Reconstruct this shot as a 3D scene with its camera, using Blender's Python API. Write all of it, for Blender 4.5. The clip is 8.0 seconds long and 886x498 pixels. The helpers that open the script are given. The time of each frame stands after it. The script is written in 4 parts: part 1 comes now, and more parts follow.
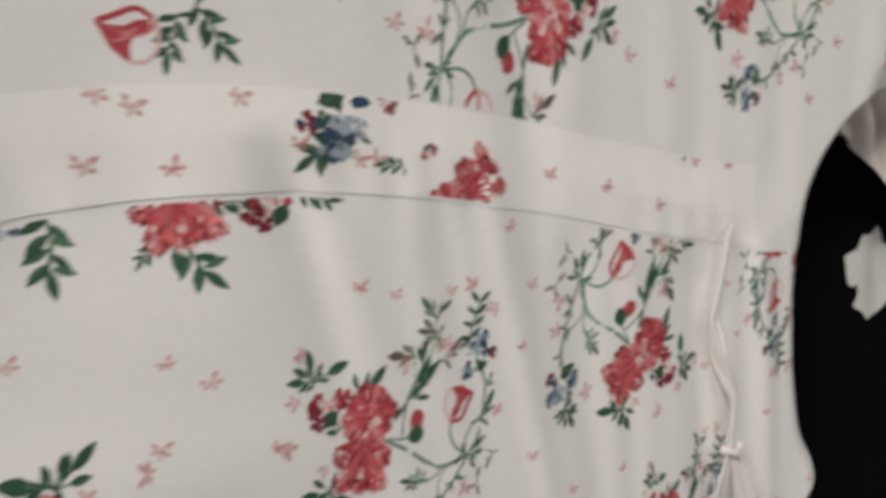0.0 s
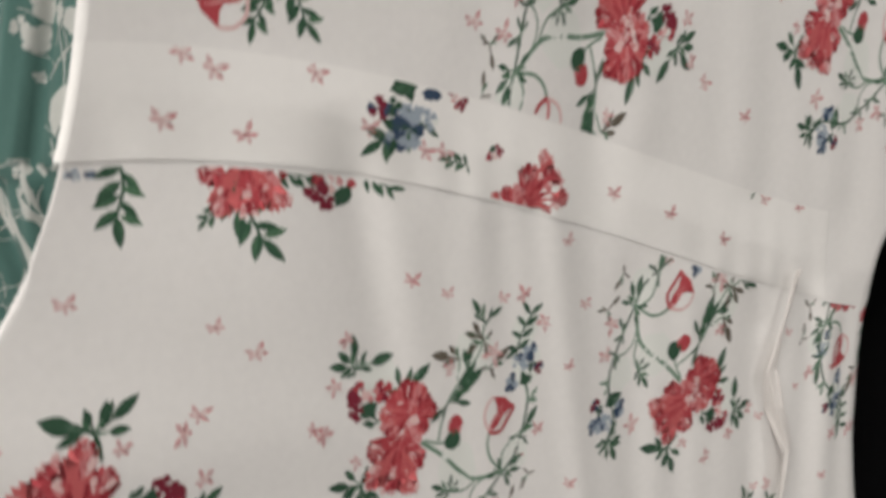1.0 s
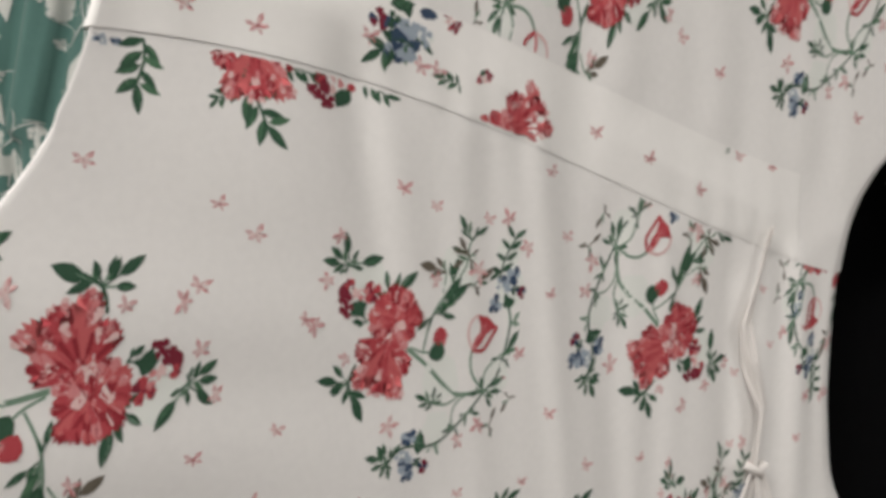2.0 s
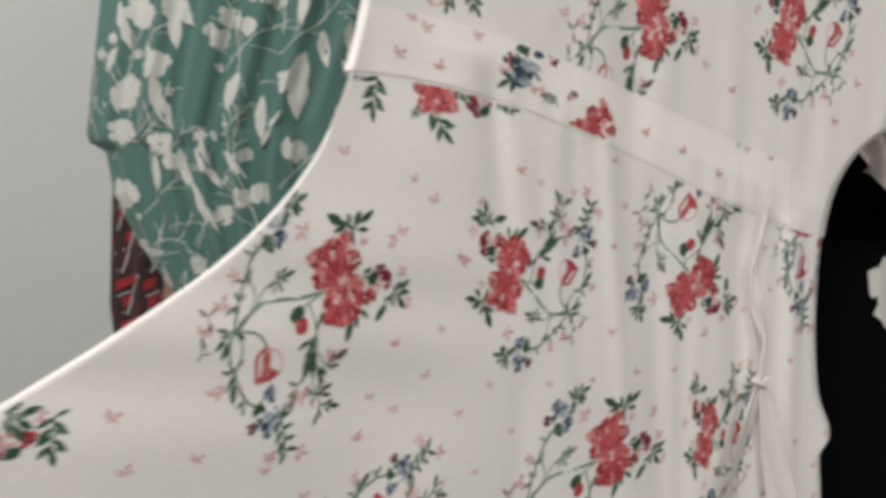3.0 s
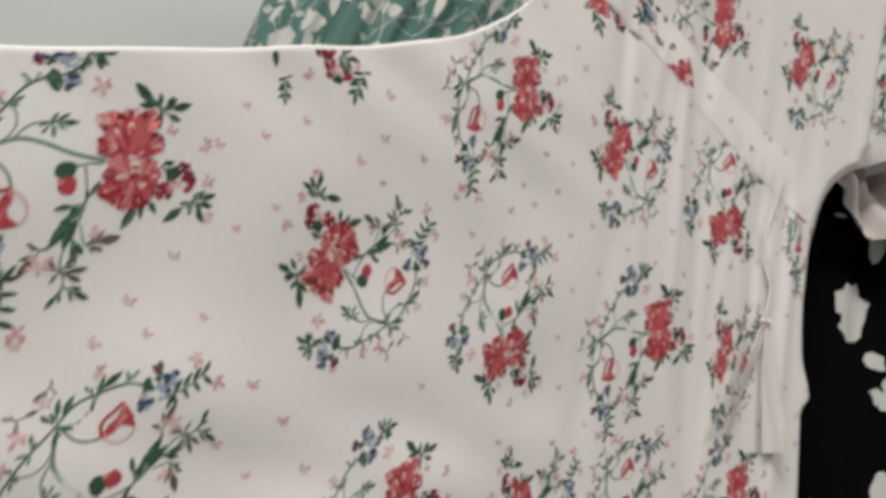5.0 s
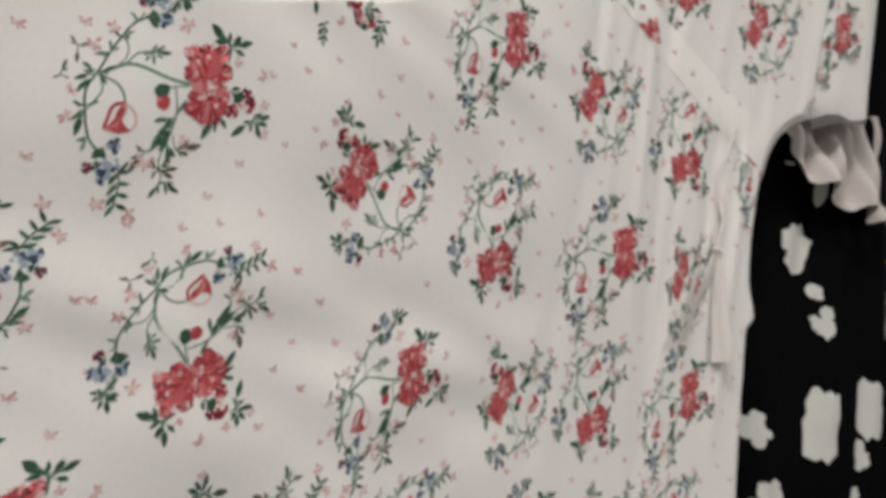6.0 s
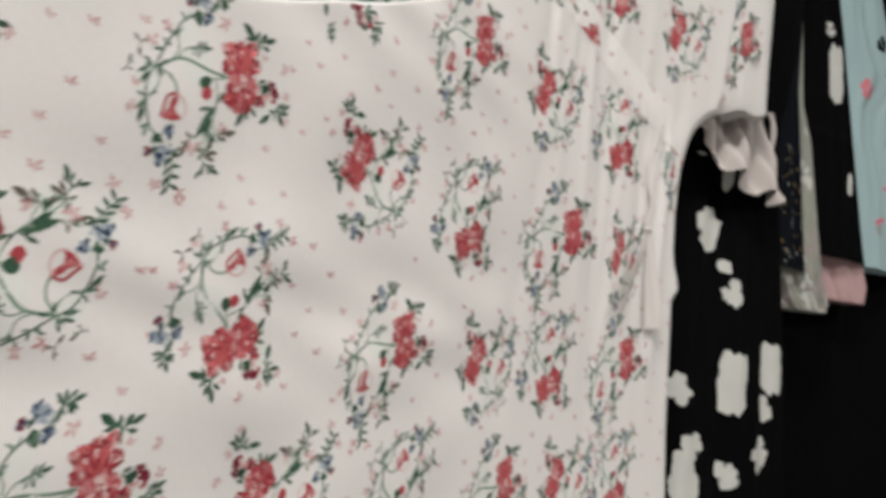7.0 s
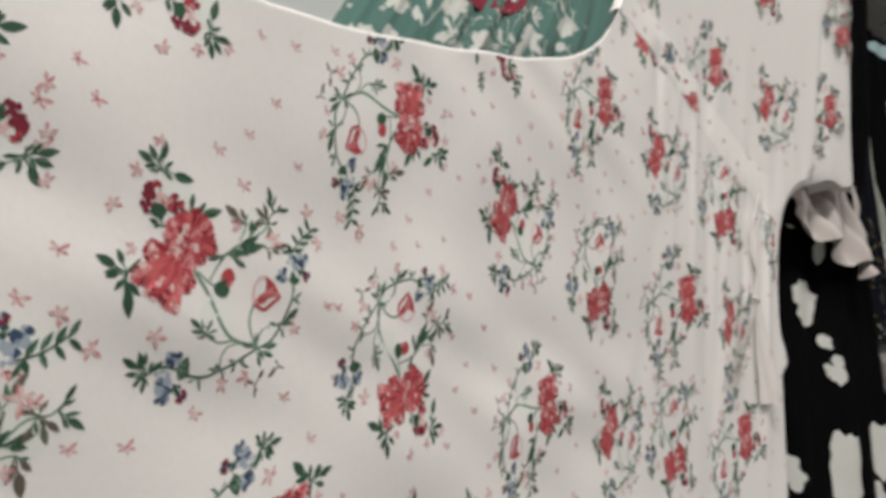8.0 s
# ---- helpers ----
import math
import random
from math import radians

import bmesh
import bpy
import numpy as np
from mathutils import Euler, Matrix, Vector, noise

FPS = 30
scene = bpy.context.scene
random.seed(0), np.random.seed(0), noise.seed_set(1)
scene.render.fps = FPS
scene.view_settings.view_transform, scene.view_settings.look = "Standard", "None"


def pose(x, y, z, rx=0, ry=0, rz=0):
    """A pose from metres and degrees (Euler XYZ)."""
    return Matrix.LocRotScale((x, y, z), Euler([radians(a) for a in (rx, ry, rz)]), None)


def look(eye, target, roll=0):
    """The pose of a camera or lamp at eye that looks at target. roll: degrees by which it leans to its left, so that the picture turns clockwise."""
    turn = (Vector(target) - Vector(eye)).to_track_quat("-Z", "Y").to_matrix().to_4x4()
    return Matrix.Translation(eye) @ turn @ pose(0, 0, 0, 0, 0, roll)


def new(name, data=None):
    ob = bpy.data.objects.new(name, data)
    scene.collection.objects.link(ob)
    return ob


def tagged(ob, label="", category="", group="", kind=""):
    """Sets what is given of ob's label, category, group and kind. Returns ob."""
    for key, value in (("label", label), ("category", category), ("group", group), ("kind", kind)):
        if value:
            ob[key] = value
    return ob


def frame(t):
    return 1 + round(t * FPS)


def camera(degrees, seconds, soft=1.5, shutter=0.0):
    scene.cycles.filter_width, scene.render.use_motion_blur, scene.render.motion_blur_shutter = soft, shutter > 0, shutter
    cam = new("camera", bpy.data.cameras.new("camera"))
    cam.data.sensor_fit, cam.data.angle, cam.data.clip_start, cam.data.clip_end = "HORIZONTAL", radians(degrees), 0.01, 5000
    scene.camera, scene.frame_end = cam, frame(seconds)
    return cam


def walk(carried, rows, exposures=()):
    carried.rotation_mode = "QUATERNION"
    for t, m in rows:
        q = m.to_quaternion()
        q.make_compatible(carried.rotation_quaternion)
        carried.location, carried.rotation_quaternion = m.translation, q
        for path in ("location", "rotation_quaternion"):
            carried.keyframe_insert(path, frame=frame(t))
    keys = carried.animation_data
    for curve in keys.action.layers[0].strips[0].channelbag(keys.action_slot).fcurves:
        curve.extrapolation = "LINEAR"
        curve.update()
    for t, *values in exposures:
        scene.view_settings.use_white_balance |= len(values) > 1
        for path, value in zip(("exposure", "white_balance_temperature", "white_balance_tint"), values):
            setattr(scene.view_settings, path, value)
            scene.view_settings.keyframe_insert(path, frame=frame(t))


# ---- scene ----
cam = camera(62.0, 8.0, soft=4.1, shutter=0.5)
PATH = [
    (0, (-0.0139, -0.3295, 1.3700), (0.0358, 0.6274, 1.0873), -10.8),
    (0.5, (-0.0370, -0.3410, 1.3720), (-0.0500, 0.6170, 1.0980), -9.3),
    (1, (-0.0184, -0.3333, 1.3488), (-0.0293, 0.6449, 1.1414), -5.95),
    (1.2, (-0.0194, -0.3399, 1.3342), (-0.0353, 0.6342, 1.1082), -3.41),
    (2.3, (-0.0205, -0.4002, 1.2830), (-0.0174, 0.5929, 1.1658), -3.95),
    (2.5, (-0.0282, -0.4425, 1.2816), (-0.0328, 0.5481, 1.1450), -3.29),
    (3, (-0.0849, -0.5327, 1.2911), (-0.0993, 0.4582, 1.1573), -4.17),
    (3.5, (-0.1262, -0.5840, 1.2942), (-0.1534, 0.4034, 1.1380), -5.44),
    (4, (-0.1770, -0.6677, 1.2104), (-0.1790, 0.3311, 1.1603), -2.27),
    (4.2, (-0.2232, -0.6533, 1.1640), (-0.1308, 0.3422, 1.1425), 0.13),
    (5.3, (-0.2641, -0.6976, 0.9600), (-0.1725, 0.2827, 1.1347), 8.37),
    (5.5, (-0.2700, -0.7182, 0.9524), (-0.1545, 0.2626, 1.1099), 8.50),
    (6, (-0.2844, -0.7813, 0.9360), (-0.1582, 0.2051, 1.0411), 7.26),
    (6.5, (-0.3154, -0.8133, 0.9198), (-0.0428, 0.145, 1.0052), 4.73),
    (7, (-0.3759, -0.8388, 0.9016), (-0.1166, 0.1202, 1.0154), 5.40),
    (7.5, (-0.4237, -0.7868, 0.8423), (-0.2621, 0.1721, 1.0755), 6.37),
    (8, (-0.4794, -0.7701, 0.8441), (-0.2527, 0.1678, 1.1067), 4.44),
]
walk(cam, [(t, look(eye, target, roll)) for t, eye, target, roll in PATH],
     exposures=[(0.0, -0.2), (0.5, -0.22), (1.0, -0.17), (2.5, -0.16), (3.5, -0.1), (5.5, -0.12), (6.0, -0.1), (6.5, -0.06), (7.0, 0.08), (7.5, 0.0), (8.0, -0.05)])

# ---- light: neutral white ceiling panels of a shop, dim bounce all round ----
world = bpy.data.worlds.new("shop_air")
scene.world = world
world.use_nodes = True
world.node_tree.nodes["Background"].inputs[0].default_value = (0.9, 0.95, 1.0, 1)
world.node_tree.nodes["Background"].inputs[1].default_value = 0.08

LAMPS = [(-0.6, -1.15, 50.0), (2.3, -1.9, 56.0), (-1.6, 0.1, 3.0), (0.2, -3.3, 24.0)]
for lx, ly, watts in LAMPS:
    lamp = bpy.data.lights.new("panel_light", "AREA")
    lamp.shape, lamp.size, lamp.size_y, lamp.energy = "RECTANGLE", 1.15, 0.3, watts
    lamp.color = (1.0, 0.968, 0.925)
    new("panel_light", lamp).matrix_world = pose(lx, ly, 2.70)


# ---- materials ----
def shader(name, colour, rough=0.8, sheen=0.0, weave=0.0, metal=0.0, vary=0.06, scale=30.0):
    """A node material: base colour with soft and fine variation, and a woven relief."""
    m = bpy.data.materials.new(name)
    m.use_nodes = True
    nt = m.node_tree
    b = nt.nodes["Principled BSDF"]
    b.inputs["Roughness"].default_value, b.inputs["Metallic"].default_value = rough, metal
    b.inputs["Sheen Weight"].default_value = sheen
    b.inputs["Specular IOR Level"].default_value = 0.25 if max(colour) > 0.01 else 0.05
    co = nt.nodes.new("ShaderNodeTexCoord")
    big, fine = nt.nodes.new("ShaderNodeTexNoise"), nt.nodes.new("ShaderNodeTexNoise")
    big.inputs["Scale"].default_value, fine.inputs["Scale"].default_value = scale * 0.2, scale * 9
    big.inputs["Detail"].default_value = fine.inputs["Detail"].default_value = 3.0
    mixn = nt.nodes.new("ShaderNodeMath")
    mixn.operation = "ADD"
    for n, k in ((big, 0), (fine, 1)):
        nt.links.new(co.outputs["Object"], n.inputs["Vector"])
        nt.links.new(n.outputs["Fac"], mixn.inputs[k])
    ramp = nt.nodes.new("ShaderNodeMapRange")
    ramp.inputs["From Min"].default_value, ramp.inputs["From Max"].default_value = 0.6, 1.4
    ramp.inputs["To Min"].default_value, ramp.inputs["To Max"].default_value = 1 - vary, 1 + vary
    nt.links.new(mixn.outputs[0], ramp.inputs["Value"])
    tint = nt.nodes.new("ShaderNodeMix")
    tint.data_type, tint.blend_type = "RGBA", "MULTIPLY"
    tint.inputs["Factor"].default_value = 1.0
    tint.inputs["A"].default_value = (*colour, 1)
    nt.links.new(ramp.outputs[0], tint.inputs["B"])
    nt.links.new(tint.outputs["Result"], b.inputs["Base Color"])
    if weave:
        bump = nt.nodes.new("ShaderNodeBump")
        bump.inputs["Strength"].default_value, bump.inputs["Distance"].default_value = weave, 0.0006
        wv = nt.nodes.new("ShaderNodeTexNoise")
        wv.inputs["Scale"].default_value = 1400
        nt.links.new(co.outputs["Object"], wv.inputs["Vector"])
        nt.links.new(wv.outputs["Fac"], bump.inputs["Height"])
        nt.links.new(bump.outputs["Normal"], b.inputs["Normal"])
    return m


CLOTH = shader("white_chiffon", (0.79, 0.765, 0.745), 0.75, 0.15, weave=0.25, vary=0.035)
LINING = shader("band_facing", (0.85, 0.825, 0.80), 0.75, 0.1, weave=0.25, vary=0.02)
# white lining cloth, darkened to grey pink for the shade under the sleeve
SHADE = shader("white_lining_shaded", (0.50, 0.455, 0.435), 0.8, 0.1, weave=0.3, vary=0.12, scale=60)
# tie ribbon: its ivory is darkened to carry the shade it hangs in
RIBBON = shader("ivory_satin_shaded", (0.74, 0.70, 0.67), 0.5, 0.1, weave=0.1, vary=0.03)
RED = shader("print_red", (0.42, 0.058, 0.07), vary=0.18, scale=200)
ROSE = shader("print_rose", (0.59, 0.225, 0.23), vary=0.15, scale=200)
PINK = shader("print_pink", (0.70, 0.48, 0.465), vary=0.1, scale=200)
MAROON = shader("print_maroon", (0.20, 0.022, 0.04), vary=0.2, scale=200)
LEAF = shader("print_leaf_green", (0.034, 0.085, 0.05), vary=0.3, scale=200)
SAGE = shader("print_sage", (0.17, 0.26, 0.19), vary=0.2, scale=200)
MIST = shader("print_mist_green", (0.755, 0.765, 0.725), vary=0.03, scale=200)
OLIVE = shader("print_olive_brown", (0.13, 0.11, 0.085), vary=0.25, scale=200)
BLUE = shader("print_blue", (0.04, 0.068, 0.12), vary=0.2, scale=200)
PALE = shader("print_pale_blue", (0.33, 0.38, 0.44), vary=0.1, scale=200)
DUSTY = shader("print_dusty_rose", (0.57, 0.34, 0.34), vary=0.1, scale=200)
CLOUD = shader("print_cream", (0.77, 0.72, 0.69), vary=0.03, scale=200)
DEEP = shader("print_deep_red", (0.27, 0.026, 0.036), vary=0.18, scale=200)
CORALRED = shader("print_coral_red", (0.52, 0.11, 0.115), vary=0.15, scale=200)
PETAL = shader("print_pale_petal", (0.75, 0.60, 0.58), vary=0.06, scale=200)
FERN = shader("print_fern_green", (0.07, 0.15, 0.085), vary=0.25, scale=200)
INKS = [RED, ROSE, PINK, MAROON, LEAF, SAGE, MIST, OLIVE, BLUE, PALE, CLOUD, DUSTY, DEEP, CORALRED, PETAL, FERN]
INK = {m.name: i for i, m in enumerate(INKS)}
GREEN = shader("green_crepe", (0.082, 0.172, 0.15), 0.8, 0.2, weave=0.3, vary=0.08)
WHITE_INK = shader("print_white", (0.58, 0.585, 0.55), 0.8, vary=0.1, scale=120)
BLACK = shader("black_viscose", (0.0022, 0.0022, 0.0025), 0.9, 0.0, weave=0.2, vary=0.2)
NAVY = shader("navy_sequin_mesh", (0.005, 0.006, 0.0095), 0.6, 0.0, weave=0.3, vary=0.2)
GOLD = shader("gold_sequin", (0.30, 0.20, 0.06), 0.35, metal=0.8, vary=0.2)
LACE = shader("grey_lace", (0.30, 0.31, 0.27), 0.9, 0.1, weave=0.4, vary=0.35, scale=60)
SKY = shader("pale_blue_crepe", (0.36, 0.50, 0.52), 0.8, 0.1, weave=0.3, vary=0.05)
BLUSH = shader("dusty_pink", (0.50, 0.33, 0.33), 0.8, 0.1, weave=0.3, vary=0.08)
CORAL = shader("print_coral", (0.65, 0.20, 0.24), vary=0.1, scale=120)
BEIGE = shader("beige_print_cloth", (0.42, 0.36, 0.28), 0.8, 0.1, weave=0.3, vary=0.12)
INDIGO = shader("print_indigo", (0.02, 0.02, 0.04), vary=0.2, scale=120)
BROWN = shader("brown_zigzag_cloth", (0.035, 0.018, 0.018), 0.85, 0.1, weave=0.3, vary=0.2)
CRIMSON = shader("print_crimson", (0.26, 0.022, 0.028), vary=0.2, scale=120)
GREYINK = shader("print_grey", (0.33, 0.30, 0.28), vary=0.2, scale=120)
TAN = shader("tan_facing", (0.36, 0.22, 0.17), 0.8, 0.1, weave=0.2, vary=0.05)
PAINT = shader("wall_paint", (0.62, 0.64, 0.63), 0.6, vary=0.02, scale=8)
DARKWALL = shader("dark_panel", (0.004, 0.004, 0.004), 0.8, vary=0.2, scale=8)
FLOORM = shader("shop_floor", (0.30, 0.29, 0.28), 0.4, vary=0.1, scale=6)
CEIL = shader("ceiling_white", (0.75, 0.75, 0.73), 0.8, vary=0.03, scale=6)
STEEL = shader("chrome_rail", (0.55, 0.55, 0.56), 0.25, metal=1.0, vary=0.05)

GLOW = shader("lamp_diffuser", (0.8, 0.8, 0.8), 0.5)
GLOW.node_tree.nodes["Principled BSDF"].inputs["Emission Color"].default_value = (1.0, 0.955, 0.925, 1)
GLOW.node_tree.nodes["Principled BSDF"].inputs["Emission Strength"].default_value = 2.0

Z0 = 1.2


# ---- builders ----
def part(name, bm, mats, parent=None, label="", smooth=True):
    """One mesh object out of a bmesh or (verts, faces, slots), under a thing or a part."""
    me = bpy.data.meshes.new(name)
    if isinstance(bm, tuple):
        me.from_pydata(bm[0], [], bm[1])
        if len(bm) > 2:
            me.polygons.foreach_set("material_index", bm[2])
    else:
        bm.to_mesh(me)
        bm.free()
    for m in mats if isinstance(mats, (list, tuple)) else [mats]:
        me.materials.append(m)
    me.polygons.foreach_set("use_smooth", [smooth] * len(me.polygons))
    me.update()
    ob = new(name, me)
    if parent is not None:
        ob.parent = parent
    if label:
        ob["label"] = label
    return ob


def thing(name, label, category, group="", at=(0, 0, 0)):
    ob = new(name)
    ob.location = at
    ob.empty_display_size = 0.05
    return tagged(ob, label, category, group)


def grid(rows):
    """Quads over equally long rows of points."""
    n, k = len(rows), len(rows[0])
    verts = [tuple(p) for r in rows for p in r]
    faces = [(i * k + j, i * k + j + 1, (i + 1) * k + j + 1, (i + 1) * k + j) for i in range(n - 1) for j in range(k - 1)]
    return verts, faces


def box(x0, x1, y0, y1, z0, z1, bevel=0.0):
    bm = bmesh.new()
    bmesh.ops.create_cube(bm, size=1, matrix=Matrix.LocRotScale(((x0 + x1) / 2, (y0 + y1) / 2, (z0 + z1) / 2), None, (x1 - x0, y1 - y0, z1 - z0)))
    if bevel:
        bmesh.ops.bevel(bm, geom=bm.edges[:], offset=bevel, segments=2, affect="EDGES")
    return bm


def tube(points, r, sides=10):
    """A bent rod along points."""
    pts = [Vector(p) for p in points]
    rows = []
    for i, p in enumerate(pts):
        d = (pts[min(i + 1, len(pts) - 1)] - pts[max(i - 1, 0)]).normalized()
        a = d.orthogonal().normalized()
        c = d.cross(a)
        rows.append([p + (a * math.cos(2 * math.pi * k / sides) + c * math.sin(2 * math.pi * k / sides)) * r for k in range(sides + 1)])
    return grid(rows)


# ---- shop: walls, floor, ceiling ----
def setting(name, bm, mat):
    return tagged(part(name, bm, mat, smooth=False), kind="structure")


setting("floor", box(-3.0, 4.0, -5.0, 2.6, -0.1, 0.0), FLOORM)
setting("ceiling", box(-3.0, 4.0, -5.0, 2.6, 2.78, 2.9), CEIL)
setting("wall_back", box(-3.0, 0.15, 0.62, 0.74, 0.0, 2.78), PAINT)
setting("wall_dark", box(0.152, 4.0, 1.9, 2.0, 0.0, 2.78), DARKWALL)
setting("wall_return", box(0.03, 0.15, 0.742, 1.898, 0.0, 2.78), PAINT)
setting("wall_left", box(-3.1, -3.002, -5.0, 2.6, 0.0, 2.78), PAINT)
setting("wall_right", box(4.002, 4.1, -5.0, 2.6, 0.0, 2.78), DARKWALL)
setting("wall_front", box(-3.0, 4.0, -5.1, -5.002, 0.0, 2.78), DARKWALL)
for lx, ly, watts in LAMPS:
    fixture = thing("ceiling_light", "white rectangular ceiling light panel", "ceiling light", "ceiling light panels", (lx, ly, 2.72))
    part("frame", box(-0.61, 0.61, -0.18, 0.18, 0.012, 0.058, 0.004), CEIL, fixture)
    part("diffuser", box(-0.59, 0.59, -0.16, 0.16, 0.004, 0.010, 0.001), GLOW, fixture, "glowing white diffuser")


# ---- the white floral dress ----
def flank(z):
    """Where the dress ends at its hanging side, at a height from the waist's level: drawn in under the armhole, with a loose corner of cloth lower down."""
    x = 0.239 + 0.063 * math.exp((min(z, 0.08) - 0.08) / 0.034) + 0.03 * min(1.0, max(0.0, (-z - 0.1) / 0.42))
    return x + 0.013 * math.exp(-((z + 0.200) / (0.011 if z < -0.2 else 0.028)) ** 2)


def crease(x, z, at, lean, width, top, low):
    """A fold line that runs down the cloth from top to low, 1 on its line."""
    fade = min(1.0, max(0.0, (top - z) / 0.03)) * min(1.0, max(0.0, (z - low) / 0.12))
    return fade * math.exp(-((x - at - lean * (z - 0.08)) / width) ** 2)


def drape(x, z):
    """Depth of the dress's cloth at x and z (z from the waist's level)."""
    q = max(x, -0.49)
    y = -0.005 + 0.5561 * q - 0.0998 * z - 0.4203 * q * q - 0.0318 * q * z - 0.108 * z * z + 0.92 * (x - q)
    w = 1 / (1 + math.exp(-(x + 0.03) / 0.03))
    under = seam(x) - z
    hang = min(1.0, max(0.0, under / 0.02)) * math.exp(-max(0.0, under) / 0.22)
    above = min(1.0, max(0.0, (-under - 0.04) / 0.02)) * math.exp(-max(0.0, -under - 0.04) / 0.12)
    fan = x + 0.10 * x * (under if under > 0 else 0)
    pleat = 0.0009 * math.sin(fan * 92 + 0.7) + 0.0008 * math.sin(fan * 151 + 2.1 * math.sin(fan * 23)) + 0.0006 * math.sin(fan * 263 + 1.3)
    y += w * (hang * pleat + 0.7 * above * (0.0012 * math.sin(x * 118 + 1) + 0.0007 * math.sin(x * 207 + 5 * z)))
    y += 0.0032 * crease(x, z, 0.056, -0.06, 0.013, 0.20, -0.35) - 0.002 * crease(x, z, 0.030, -0.05, 0.008, 0.12, -0.3)
    y += 0.0035 * crease(x, z, -0.052, -0.03, 0.009, 0.15, -0.02) + 0.0045 * crease(x, z, 0.157, 0.02, 0.010, 0.03, -0.3) - 0.004 * crease(x, z, 0.205, 0.01, 0.012, 0.02, -0.4)
    y += 0.002 * crease(x, z, 0.108, 0.05, 0.012, -0.02, -0.5) + 0.0018 * crease(x, z, -0.02, 0.12, 0.014, -0.05, -0.5)
    y += 0.004 * math.sin(9 * x + 5 * z) * math.sin(7 * z - 3 * x + 1)
    loose = min(1.0, max(0.0, (-0.02 - x) / 0.12))
    y += loose * (0.0022 * math.sin(27 * x - 22 * z + 1.5 * math.sin(11 * z)) * math.sin(19 * z + 9 * x) + 0.0016 * math.sin(48 * x + 37 * z + 2 * math.sin(21 * z)) * math.sin(29 * z - 13 * x + 1))
    band = min(1.0, max(0.0, 1 - abs(-under - 0.02) / 0.022))
    y -= 0.0016 * band * min(1.0, max(0.0, (x + 0.17) / 0.04)) * (0.5 + 0.5 * math.sin(x * 61 + 2 * math.sin(x * 29)))
    if -0.05 < under < 0.06 and x > -0.15:
        y += 0.0005 * math.sin(x * 260 + 3 * math.sin(40 * x)) * math.exp(-abs(under) / 0.02)
    d = x - flank(z) + 0.016
    if d > 0 and z < 0.1:
        y += min(1.0, (0.1 - z) / 0.03) * 60 * d * d
    return y


def seam(x):
    """Height of the waist seam under the band."""
    return 0.1028 - 0.4389 * x - 0.7497 * x * x + 2.8713 * x ** 3


def band_height(x):
    return 0.041 + 0.05 * x


def edge(x):
    """Height of the skirt's upper edge, where it is held out to the side."""
    q = max(x, -0.5)
    return 0.138 + 0.5 * q + 0.056 * math.exp((x + 0.143) / 0.034) + 0.22 * (x - q)


def side(z):
    """Where that edge lies at a height above the seam."""
    lo, hi = -0.16, -0.09
    for _ in range(30):
        mid = (lo + hi) / 2
        lo, hi = (mid, hi) if edge(mid) < z else (lo, mid)
    return lo


def skirt_top(x):
    return edge(x) if x < -0.17 else min(edge(x), seam(x)) if x < 0 else seam(x)


def on_cloth(x, z, lift=0.0):
    """A point of the cloth, or lifted off it along its mean normal."""
    n = Vector((0.5561 - 0.8406 * max(x, -0.49), -1.0, -0.1)).normalized()
    return Vector((x, drape(x, z), z + Z0)) + n * lift


dress = thing("floral_dress", "white chiffon dress with red carnation sprays, its skirt held out sideways", "dress")


def hem_x(u, z):
    """Draws the columns near the hanging side in to the dress's outline."""
    return u if u < 0.19 else 0.19 + (u - 0.19) * (flank(z) - 0.19) / 0.105


def sheet(x0, x1, top, bottom, nx, nz, lift=0.0, roll=0.0035, back=0.05):
    """A piece of the dress's cloth, its upper edge rolled over to the back."""
    rows = []
    for i in range(nx + 1):
        u = x0 + (x1 - x0) * i / nx
        t, b = top(min(u, 0.235)), bottom(u)
        x = hem_x(u, t)
        r = roll if x < -0.15 else roll * 0.1
        row = []
        for k in range(3):
            row.append(on_cloth(x, t - r - back * (3 - k) / 3, lift) + Vector((0.0, 2 * r, 0)))
        for k in range(7):
            a = math.pi * (1 - k / 6)
            row.append(on_cloth(x, t - r, lift) + Vector((0, r - r * math.cos(a), r * math.sin(a))))
        for k in range(1, nz + 1):
            z = t - r + (b - t + r) * (k / nz)
            row.append(on_cloth(hem_x(u, z), z, lift))
        rows.append(row)
    return grid(rows)


def panel(low, high, left, right, nx, nz, lift, hem=0.0):
    """A piece of the bodice between two heights, its side edges turned to the back."""
    rows = []
    for i in range(-4, nx + 5):
        u = min(1.0, max(0.0, i / nx))
        over = max(0, -i, i - nx)
        row = []
        for k in range(nz + 1):
            v = k / nz
            x = left(low(0) + v * 0.03) * (1 - u) + right(low(0.2) + v * 0.1) * u
            for _ in range(4):
                z = low(x) + (high(x) - low(x)) * v
                x = left(z) * (1 - u) + right(z) * u
            a = over / 4 * math.pi * 0.75
            p = on_cloth(x, z, lift + (hem * math.exp(-k / 1.2) if over == 0 else 0))
            row.append(p + Vector((math.sin(a) * 0.006 * (1 if i > 0 else -1), 0.012 * (1 - math.cos(a)), 0)))
        rows.append(row)
    return grid(rows)


skirt = part("skirt", sheet(-0.80, 0.295, skirt_top, lambda x: -0.80, 430, 330), CLOTH, dress)
